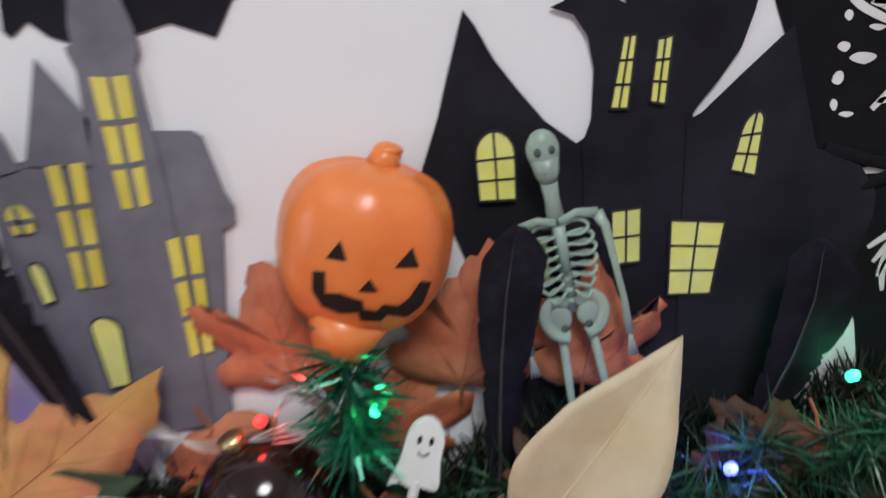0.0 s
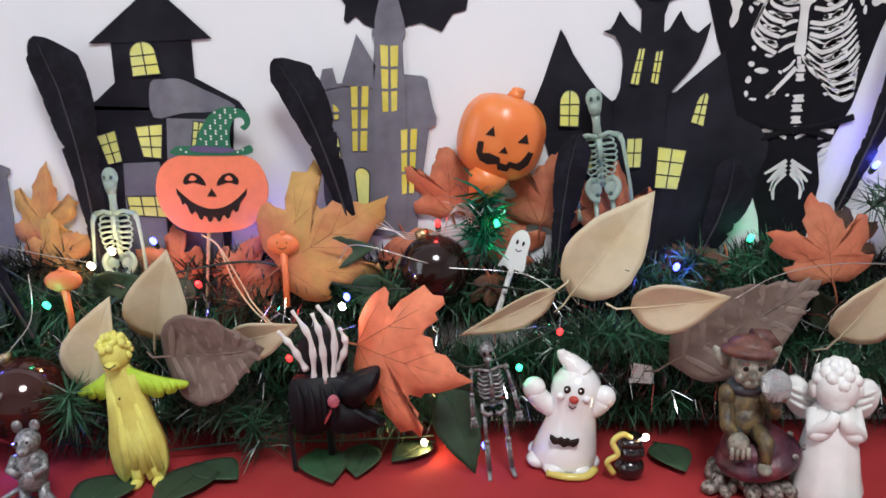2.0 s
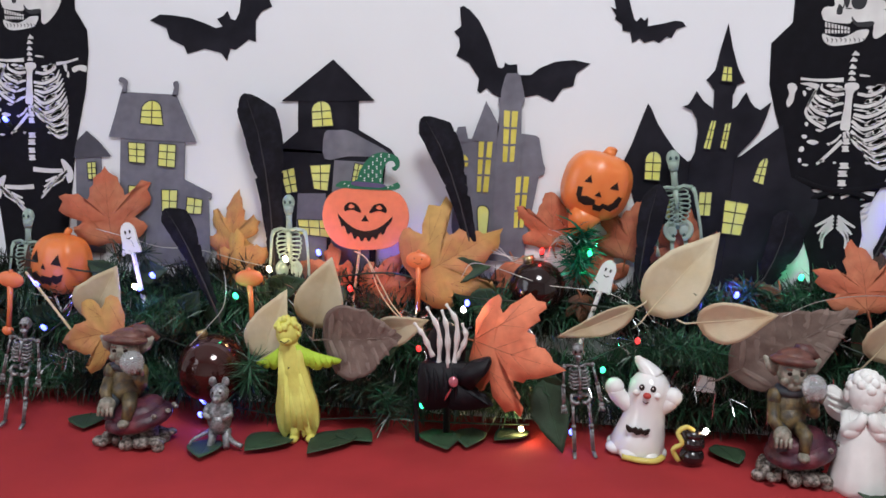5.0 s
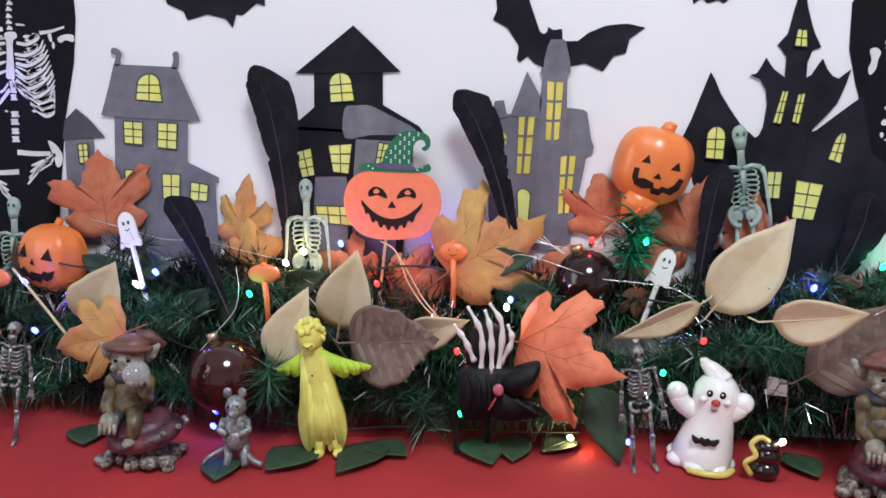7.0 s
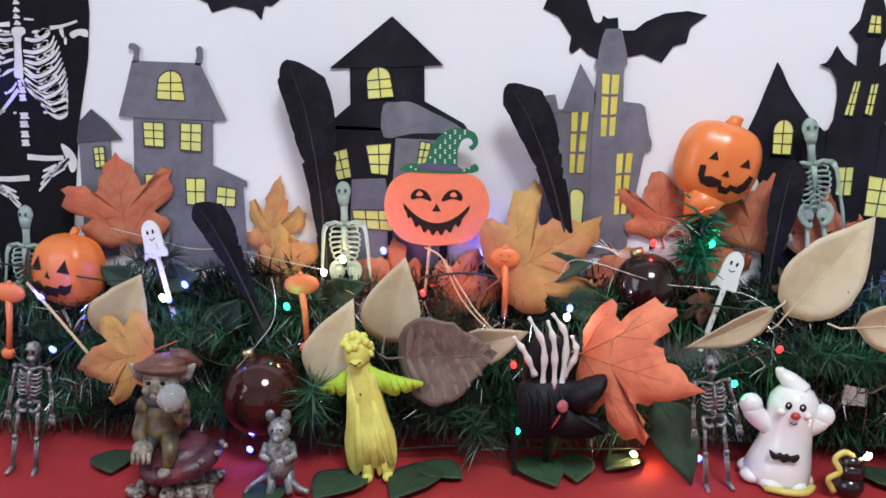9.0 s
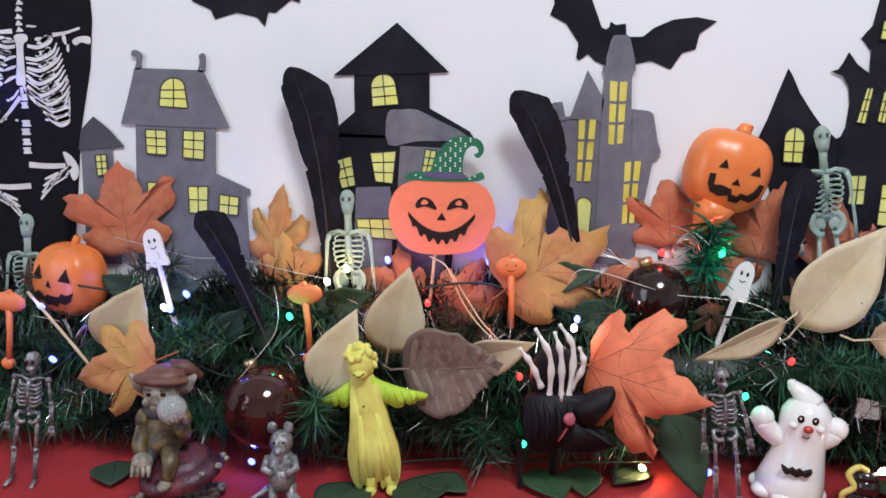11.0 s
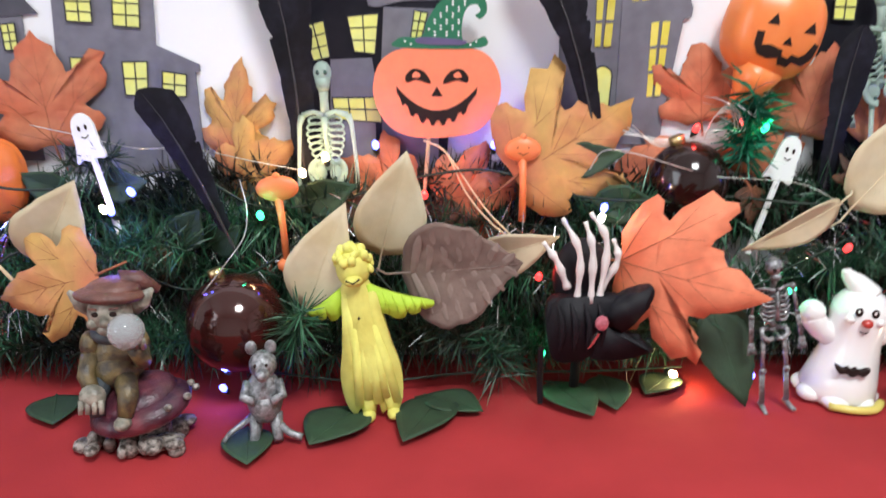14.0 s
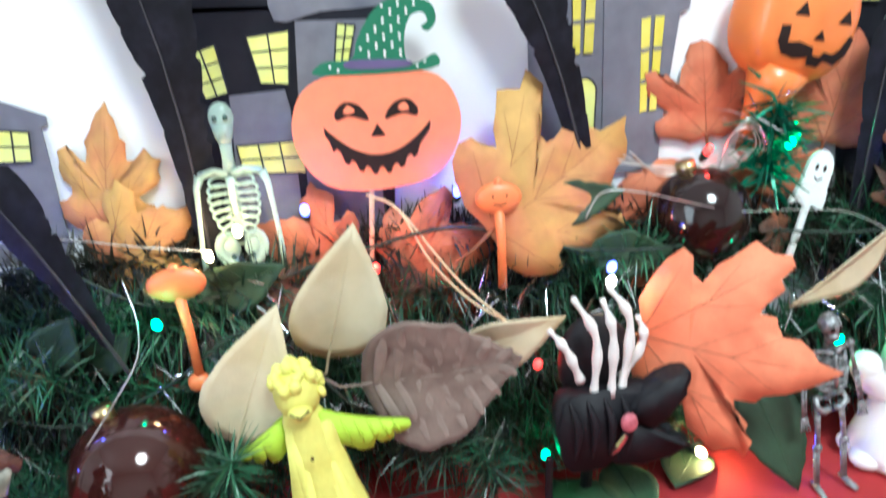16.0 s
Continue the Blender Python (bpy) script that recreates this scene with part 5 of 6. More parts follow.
def ghost_pick(x, y, z, spin, label):
    """A white plastic ghost on a rod; the origin at its hem."""
    t = thing("ghost_cocktail_pick", label, "cocktail pick", put(x, y, z, spin, -3), "cocktail picks")
    bm = bmesh.new()
    out = [(-0.013, 0.0), (-0.008, 0.003), (-0.003, 0.0), (0.003, 0.002), (0.0085, 0.0), (0.011, 0.003), (0.009, 0.016), (0.0085, 0.028), (0.005, 0.035), (0.0, 0.0375), (-0.005, 0.035), (-0.0085, 0.028), (-0.010, 0.012)]
    plate(bm, rounded(out, 4), 0.0018, -0.0018)
    bmesh.ops.bevel(bm, geom=[e for e in bm.edges if abs(e.verts[0].co.y - e.verts[1].co.y) < 1e-6 and len(e.link_faces) == 2], offset=0.0006, segments=2, affect="EDGES")
    part("ghost", bm, M_WHITE, t)
    for s in (-1, 1):
        bm = bmesh.new()
        ball(bm, (s * 0.0028, -0.0019, 0.026), (0.0012, 0.0005, 0.0022), seg=10, rings=6)
        part("eye", bm, M_HOLE, t)
    bm = bmesh.new()
    tube(bm, [(-0.0026, -0.0020, 0.0195), (0, -0.0020, 0.0178), (0.003, -0.0020, 0.0198)], 0.0005, 5)
    part("mouth", bm, M_HOLE, t)
    bm = bmesh.new()
    tube(bm, [(0, 0, 0.004), (0, 0, -0.03), (0, 0, -0.062)], 0.0026, 8)
    part("rod", bm, M_WHITE, t)


ghost_pick(0.1665, 0.508, 0.1645, 18, "white plastic ghost cocktail pick with smiling face")
ghost_pick(-0.3700, 0.480, 0.1900, -14, "white plastic ghost cocktail pick among the needles")


# ---- figures ----
def skeleton_figure(name, m, h, mat, label, wide=1.0, thin=1.0, legs=True, sway=0.0, neck=0.0, skull=1.0):
    """A little skeleton standing on its feet, in one mesh."""
    bm = bmesh.new()
    q = lambda x, z, y=0.0: (x * h * wide, y * h, z * h)
    b = 0.012 * h * thin
    sh = 0.80 - neck
    ball(bm, q(0, 0.925, -0.01), (0.050 * h * skull, 0.058 * h * skull, 0.056 * h * (0.4 + 0.6 * skull)))
    ball(bm, q(0, 0.868, -0.03 * skull), (0.032 * h * skull, 0.035 * h * skull, 0.026 * h))
    for s in (-1, 1):
        ball(bm, q(s * 0.019 * skull, 0.918, -0.062 * skull), (0.013 * h * skull, 0.008 * h * skull, 0.015 * h * skull), mi=1, seg=8, rings=6)
    tube(bm, [q(0, 0.86), q(0, sh)], b * 1.4, 8)
    k = 9
    for i in range(k):
        z = sh - (sh - 0.52) * i / (k - 1)
        ball(bm, q(0, z, 0.01), (b * 1.5, b * 1.3, 0.016 * h), seg=8, rings=6)
    for i in range(6):
        z, w = sh - 0.03 - 0.030 * i, 0.085 - 0.004 * abs(i - 3)
        for s in (-1, 1):
            tube(bm, [q(0.004 * s, z, 0.02), q(s * w * 0.7, z + 0.012, 0.0), q(s * w, z - 0.004, -0.02), q(s * w * 0.65, z - 0.022, -0.045), q(s * 0.012, z - 0.016, -0.05)], b * 0.62, 6)
    tube(bm, [q(0, sh - 0.02, -0.05), q(0, sh - 0.2, -0.052)], b * 0.9, 6)
    for s in (-1, 1):
        tube(bm, [q(0.008 * s, sh - 0.012, -0.045), q(0.06 * s, sh, -0.02), q(0.112 * s, sh - 0.008, 0)], b * 0.8, 6)
        ball(bm, q(0.112 * s, sh - 0.015), (b * 1.6,) * 3, seg=8, rings=6)
        e, w = (0.135 * s + sway * 0.02, sh - 0.18), (0.150 * s + sway * 0.04, sh - 0.34)
        tube(bm, [q(0.112 * s, sh - 0.015), q(*e)], [b * 0.9, b * 0.8], 6)
        ball(bm, q(*e), (b * 1.3,) * 3, seg=8, rings=6)
        for o in (-0.008, 0.008):
            tube(bm, [q(e[0] + o, e[1]), q(w[0] + o * 0.8, w[1], -0.01)], b * 0.6, 6)
        ball(bm, q(w[0], w[1] - 0.02, -0.01), (b * 1.7, b * 0.9, 0.022 * h), seg=8, rings=6)
        for f in range(4):
            tube(bm, [q(w[0] + (f - 1.5) * 0.010, w[1] - 0.03, -0.012), q(w[0] + (f - 1.5) * 0.016, w[1] - 0.075, -0.02)], b * 0.42, 5)
        tube(bm, [q(0.01 * s, 0.53, 0.02), q(0.07 * s, 0.535, 0.0), q(0.078 * s, 0.50, -0.02), q(0.045 * s, 0.465, -0.02), q(0.01 * s, 0.475, -0.015)], b * 1.25, 6)
        if legs:
            kx = 0.062 * s + sway * 0.03 * s
            tube(bm, [q(0.062 * s, 0.49), q(kx, 0.27, -0.01)], [b * 1.2, b * 0.9], 7)
            ball(bm, q(kx, 0.265, -0.012), (b * 1.6,) * 3, seg=8, rings=6)
            for o in (-0.009, 0.009):
                tube(bm, [q(kx + o, 0.262), q(kx * 1.05 + o * 0.7, 0.045)], b * 0.75, 6)
            tube(bm, [q(kx * 1.05, 0.04, 0.03), q(kx * 1.1, 0.022, -0.03), q(kx * 1.2, 0.012, -0.085)], [b * 1.2, b * 1.3, b * 1.0], 7, flat=0.7)
    return solid(name, bm, [mat, M_HOLE], label, "skeleton figure", m, "small skeleton figures")


def flat_skeleton(m, label):
    """A limp moulded skeleton with open ribs, in one mesh; the origin at its feet, 0.196 tall."""
    bm = bmesh.new()
    ball(bm, (0, 0, 0.1868), (0.0074, 0.0052, 0.0092))
    tube(bm, [(0, -0.0005, 0.183), (0, -0.0008, 0.176), (0, -0.0005, 0.172)], [0.0066, 0.0054, 0.0038], 12, flat=0.75)
    for s in (-1, 1):
        ball(bm, (s * 0.0030, -0.0046, 0.1870), (0.0017, 0.0009, 0.0021), mi=1, seg=8, rings=6)
    tube(bm, [(-0.002, -0.0042, 0.1768), (0.002, -0.0042, 0.1768)], 0.0005, 5, mi=1)
    tube(bm, [(0, 0, 0.176), (0, 0, 0.164), (0, 0, 0.154)], [0.0042, 0.0034, 0.0042], 10, flat=0.8)
    tube(bm, [(0, 0.001, 0.156), (0, 0.001, 0.130), (0, 0.001, 0.108)], [0.0030, 0.0026, 0.0026], 8, flat=0.8)
    for k in range(8):
        ball(bm, (0, 0.0006, 0.152 - 0.0055 * k), (0.0030, 0.0026, 0.0021), seg=8, rings=6)
    tube(bm, [(0, -0.0042, 0.152), (0, -0.0046, 0.140), (0, -0.0040, 0.130)], [0.0030, 0.0024, 0.0014], 8, flat=0.5)
    for s in (-1, 1):
        tube(bm, [(s * 0.001, -0.003, 0.1535), (s * 0.009, -0.002, 0.1560), (s * 0.0185, 0, 0.1530)], [0.0022, 0.0019, 0.0026], 8, flat=0.7)
        for i in range(7):
            z, w = 0.1505 - 0.0052 * i, (0.0135, 0.0150, 0.0155, 0.0150, 0.0140, 0.0122, 0.0098)[i]
            tube(bm, curve_through([(s * 0.0016, 0.001, z), (s * w * 0.7, 0.0006, z + 0.0012), (s * w, -0.0014, z - 0.0016), (s * w * 0.72, -0.0036, z - 0.0042), (s * 0.0022, -0.0042, z - 0.0028 + 0.0006 * i)], 3), 0.00105, 6, flat=0.8)
        tube(bm, curve_through([(s * 0.002, 0, 0.112), (s * 0.0100, -0.001, 0.115), (s * 0.0138, -0.002, 0.108), (s * 0.0105, -0.003, 0.100), (s * 0.0040, -0.003, 0.097)], 3), 0.0031, 8, flat=0.5)
        ball(bm, (s * 0.0068, -0.001, 0.106), (0.0058, 0.0012, 0.0062), seg=12, rings=8)
        ball(bm, (s * 0.0058, -0.0032, 0.1015), (0.0018, 0.0008, 0.0020), mi=1, seg=8, rings=6)
        tube(bm, [(s * 0.0185, 0, 0.1530), (s * 0.0212, -0.001, 0.146), (s * 0.0226, -0.001, 0.128), (s * 0.0240, -0.002, 0.108), (s * 0.0238, -0.003, 0.092)], [0.0030, 0.0021, 0.0016, 0.0016, 0.0020], 8, flat=0.7)
        for f in range(3):
            tube(bm, [(s * 0.0238, -0.003, 0.092), (s * (0.0220 + 0.0018 * f), -0.003, 0.080)], 0.0008, 5)
        tube(bm, [(s * 0.0070, 0, 0.100), (s * 0.0095, -0.001, 0.052), (s * 0.0090, 0, 0.008)], [0.0024, 0.0017, 0.0015], 8, flat=0.7)
        tube(bm, [(s * 0.0090, 0.002, 0.006), (s * 0.0110, -0.010, 0.003)], [0.0030, 0.0022], 8, flat=0.6)
    return solid("mint_skeleton", bm, [M_MINT, M_MINT_DARK], label, "skeleton figure", m, "small skeleton figures")


flat_skeleton(pose(-0.193, 0.521, 0.066, 0, -1, 0), "pale mint translucent plastic skeleton before the crooked house")
flat_skeleton(pose(0.263, 0.529, 0.128, 0, -7, 0), "pale green translucent plastic skeleton before the castle")
flat_skeleton(pose(-0.535, 0.515, 0.040, 0, 3, 0), "pale mint plastic skeleton standing in the garland")
skeleton_figure("metal_skeleton", pose(0.154, 0.437, 0.0015, 0, -6, 6), 0.124, M_PEWTER, "antique silver metal skeleton standing on the red cloth", 1.05, 1.15, sway=0.3)
skeleton_figure("metal_skeleton", pose(-0.476, 0.404, 0.0015, 0, 9, 12), 0.128, M_PEWTER, "antique silver metal skeleton leaning on the garland", 1.0, 1.15, sway=0.4)


def ghost_ornament():
    t = thing("ghost_ornament", "glossy white ceramic ghost with raised arms and red nose", "ghost ornament", pose(0.2075, 0.458, 0.0015, 0, 5, -8) @ Matrix.Diagonal((0.96, 0.96, 0.88, 1)))
    bm = bmesh.new()
    prof = [(0.0, 0.027), (0.010, 0.030), (0.024, 0.0275), (0.040, 0.0240), (0.056, 0.0210), (0.068, 0.0215), (0.080, 0.0225), (0.090, 0.0210), (0.098, 0.0160), (0.103, 0.0100)]
    tube(bm, [(0.006 * math.sin(z * 20), 0, z) for z, r in prof], [r for z, r in prof], 28)
    tube(bm, curve_through([(0.007, 0, 0.097), (0.000, 0, 0.106), (-0.007, 0, 0.112), (-0.010, -0.001, 0.116), (-0.011, -0.001, 0.119)], 4), [0.0135, 0.0125, 0.0115, 0.0105, 0.0095, 0.0088, 0.008, 0.0072, 0.0066, 0.006, 0.0056, 0.005, 0.0046, 0.0042, 0.004, 0.0036, 0.003], 14)
    for k in range(7):
        a = 2 * math.pi * k / 7
        ball(bm, (0.023 * math.cos(a), 0.022 * math.sin(a), 0.006), (0.0115, 0.0115, 0.008))
    for s in (-1, 1):
        ball(bm, (s * 0.011 + 0.004, -0.0200, 0.0805), (0.004, 0.0035, 0.0035))
    body = part("body", bm, M_CERAMIC, t, smooth=True)
    for s in (-1, 1):
        bm = bmesh.new()
        tube(bm, curve_through([(s * 0.012, 0, 0.058), (s * 0.024, -0.003, 0.066), (s * 0.031, -0.005, 0.076)], 4), [0.011, 0.011, 0.0105, 0.0105, 0.010, 0.010, 0.010, 0.0095, 0.009], 14)
        ball(bm, (s * 0.031, -0.005, 0.078), (0.0105, 0.0095, 0.0115))
        part("arm", bm, M_CERAMIC, t, smooth=True)
        bm = bmesh.new()
        ball(bm, (s * 0.006 + 0.004, -0.0212, 0.0880), (0.0030, 0.0015, 0.0040))
        eye = part("eye", bm, M_HOLE, t, "black painted eye", True)
        bm = bmesh.new()
        ball(bm, (s * 0.006 + 0.0035, -0.0226, 0.0890), (0.0010, 0.0007, 0.0013), seg=8, rings=6)
        part("glint", bm, M_CERAMIC, eye, smooth=True)
    bm = bmesh.new()
    ball(bm, (0.0045, -0.0245, 0.0800), (0.0044, 0.0036, 0.0038))
    part("nose", bm, M_RED, t, "round red nose", True)
    bm = bmesh.new()
    tube(bm, [(0.001, -0.0226, 0.0718), (0.004, -0.0232, 0.0702), (0.007, -0.0226, 0.0718)], 0.0005, 6)
    part("mouth", bm, M_HOLE, t, smooth=True)
    bm = bmesh.new()
    plate(bm, rounded([(0.0, 0.0385), (0.003, 0.0405), (0.006, 0.0385), (0.0125, 0.0415), (0.0115, 0.0370), (0.0085, 0.0340), (0.0045, 0.0350), (0.0, 0.0325), (-0.0045, 0.0350), (-0.0085, 0.0340), (-0.0115, 0.0370), (-0.0125, 0.0415), (-0.006, 0.0385), (-0.003, 0.0405)], 3), -0.0240, -0.0295)
    part("bat_motif", bm, M_HOLE, t, "black painted bat")
    bm = bmesh.new()
    tube(bm, curve_through([(-0.012, -0.030, 0.004), (0.006, -0.034, 0.005), (0.022, -0.030, 0.006), (0.030, -0.018, 0.008)], 5), 0.0036, 8)
    part("trim", bm, M_TRIM, t, "yellow glazed trim", True)


ghost_ornament()


def cauldron():
    t = thing("black_pot", "small shiny black pot with a yellow curled handle", "ornament", pose(0.262, 0.432, 0.0015))
    bm = bmesh.new()
    for z, r in ((0.010, 0.0125), (0.024, 0.0125)):
        ball(bm, (0, 0, z), (r, r, 0.0105))
    tube(bm, [(0, 0, 0.028), (0, 0, 0.037)], [0.010, 0.0115], 16)
    part("pot", bm, M_BLACKGLAZE, t, smooth=True)
    bm = bmesh.new()
    tube(bm, curve_through([(-0.014, -0.006, 0.006), (-0.020, -0.008, 0.018), (-0.012, -0.010, 0.026), (-0.016, -0.008, 0.036), (-0.008, -0.006, 0.042), (0.0, -0.004, 0.038)], 5), 0.0026, 8)
    part("handle", bm, M_TRIM, t, smooth=True)


cauldron()


def yellow_figure():
    """A yellow cloth bird-like doll in a long gown with lime wings."""
    bm = bmesh.new()
    prof = [(0.022, 0.0125), (0.034, 0.0150), (0.052, 0.0150), (0.070, 0.0138), (0.084, 0.0130), (0.098, 0.0135), (0.108, 0.0130), (0.115, 0.0095), (0.119, 0.0100)]
    tube(bm, [(0.003 - 0.06 * (z - 0.01), -0.001, z) for z, r in prof], [r for z, r in prof], 22, flat=0.55)
    for s in (-1, 1):
        hem = [(s * 0.004, 0.098), (s * 0.0135, 0.104), (s * 0.0165, 0.085), (s * 0.0205, 0.060), (s * 0.0250, 0.040), (s * 0.0240, 0.018), (s * 0.0175, 0.006), (s * 0.0120, 0.011), (s * 0.0040, 0.007), (s * 0.0030, 0.055)]
        plate(bm, rounded([(x - 0.001, z) for x, z in hem][::s], 4), 0.0045, -0.0066)
        tube(bm, [(s * 0.0085 + 0.002, -0.001, 0.030), (s * 0.0095 + 0.003, -0.002, 0.014), (s * 0.0105 + 0.003, -0.003, 0.003)], [0.0080, 0.0068, 0.0056], 12)
        ball(bm, (s * 0.0105 + 0.003, -0.008, 0.0045), (0.0058, 0.0090, 0.0045))
    for k in range(5):
        x = -0.0125 + 0.0062 * k
        tube(bm, [(x * 0.55, -0.0050, 0.078), (x * 0.95 + 0.001, -0.0062, 0.046), (x * 1.25 + 0.002, -0.0068, 0.014 + 0.004 * (k % 2))], [0.0034, 0.0046, 0.0042], 8, flat=0.7)
    ball(bm, (-0.003, -0.001, 0.123), (0.0140, 0.0125, 0.0150))
    r = random.Random(12)
    for k in range(70):
        a, b = r.uniform(0, 6.28), r.uniform(-0.15, 1.5)
        if math.sin(a) < -0.5 and b < 0.35:
            continue
        q = r.uniform(0.0022, 0.0046)
        ball(bm, (-0.003 + 0.0150 * math.cos(a) * math.cos(b), -0.001 + 0.0125 * math.sin(a) * math.cos(b), 0.124 + 0.0150 * math.sin(b)), (q, q, q * r.uniform(0.8, 1.4)), rot=(r.uniform(-40, 40), r.uniform(-40, 40), 0), seg=8, rings=6)
    ball(bm, (-0.003, -0.013, 0.1165), (0.0075, 0.0055, 0.0042))
    tube(bm, [(-0.0085, -0.0165, 0.1185), (-0.003, -0.0185, 0.1160), (0.0025, -0.0165, 0.1185)], 0.0007, 6, mi=2)
    ball(bm, (-0.003, -0.0125, 0.0870), 0.0011, mi=2, seg=8, rings=6)
    wing = [(0.006, 0.110), (0.016, 0.106), (0.028, 0.1005), (0.042, 0.0955), (0.054, 0.092), (0.0585, 0.0895), (0.056, 0.0865), (0.050, 0.0855), (0.0475, 0.0870), (0.046, 0.0835), (0.039, 0.0825), (0.036, 0.0850), (0.033, 0.0810), (0.026, 0.0810), (0.020, 0.0850), (0.012, 0.0880), (0.006, 0.092)]
    plate(bm, rounded(wing, 3), -0.0010, -0.0060, 1)
    plate(bm, rounded([(-x * 0.72 - 0.004, z + 0.002) for x, z in wing][::-1], 3), 0.0060, 0.0015, 1)
    for k in range(5):
        x = 0.018 + 0.0075 * k
        tube(bm, [(x, -0.0058, 0.1035 - 0.0022 * k), (x + 0.002, -0.0066, 0.094 - 0.0010 * k), (x + 0.003, -0.0058, 0.0855)], [0.0006, 0.0009, 0.0006], 6, mi=1)
    solid("yellow_doll", bm, [M_LEMON, M_LIME, M_HOLE], "lemon yellow cloth doll in a long gown with lime wings", "doll", pose(-0.149, 0.424, 0.0015, 0, -6, 4) @ Matrix.Diagonal((0.90, 0.95, 0.965, 1)))


yellow_figure()


def mouse():
    bm = bmesh.new()
    ball(bm, (0, 0, 0.036), (0.0155, 0.013, 0.021))
    ball(bm, (0, -0.004, 0.030), (0.012, 0.012, 0.013))
    ball(bm, (0.001, -0.003, 0.062), (0.0115, 0.0125, 0.0105))
    ball(bm, (0.001, -0.015, 0.059), (0.006, 0.008, 0.005))
    for s in (-1, 1):
        ball(bm, (s * 0.0080, 0.0, 0.0740), (0.0050, 0.0025, 0.0055), seg=12, rings=8)
        ball(bm, (s * 0.0045, -0.0135, 0.0650), 0.0014, mi=1, seg=8, rings=6)
        tube(bm, [(s * 0.012, -0.002, 0.048), (s * 0.016, -0.010, 0.040), (s * 0.007, -0.016, 0.038)], [0.0046, 0.004, 0.0034], 8)
        tube(bm, [(s * 0.008, 0, 0.022), (s * 0.009, -0.003, 0.010), (s * 0.010, -0.010, 0.004)], [0.0065, 0.005, 0.0042], 9)
    tube(bm, curve_through([(-0.008, 0.006, 0.020), (-0.020, -0.006, 0.017), (-0.030, -0.012, 0.013), (-0.034, -0.014, 0.008)], 5), [0.003 - 0.0001 * i for i in range(16)], 7)
    tube(bm, curve_through([(0.006, 0.004, 0.018), (0.018, -0.008, 0.010), (0.030, -0.012, 0.006)], 5), 0.003, 7)
    solid("mouse_figurine", bm, [M_PEWTER, M_HOLE], "antique silver mouse figurine standing on the cloth", "figurine", pose(-0.2255, 0.385, 0.0015, 0, 0, 10) @ Matrix.Diagonal((0.84, 0.9, 0.97, 1)))


mouse()


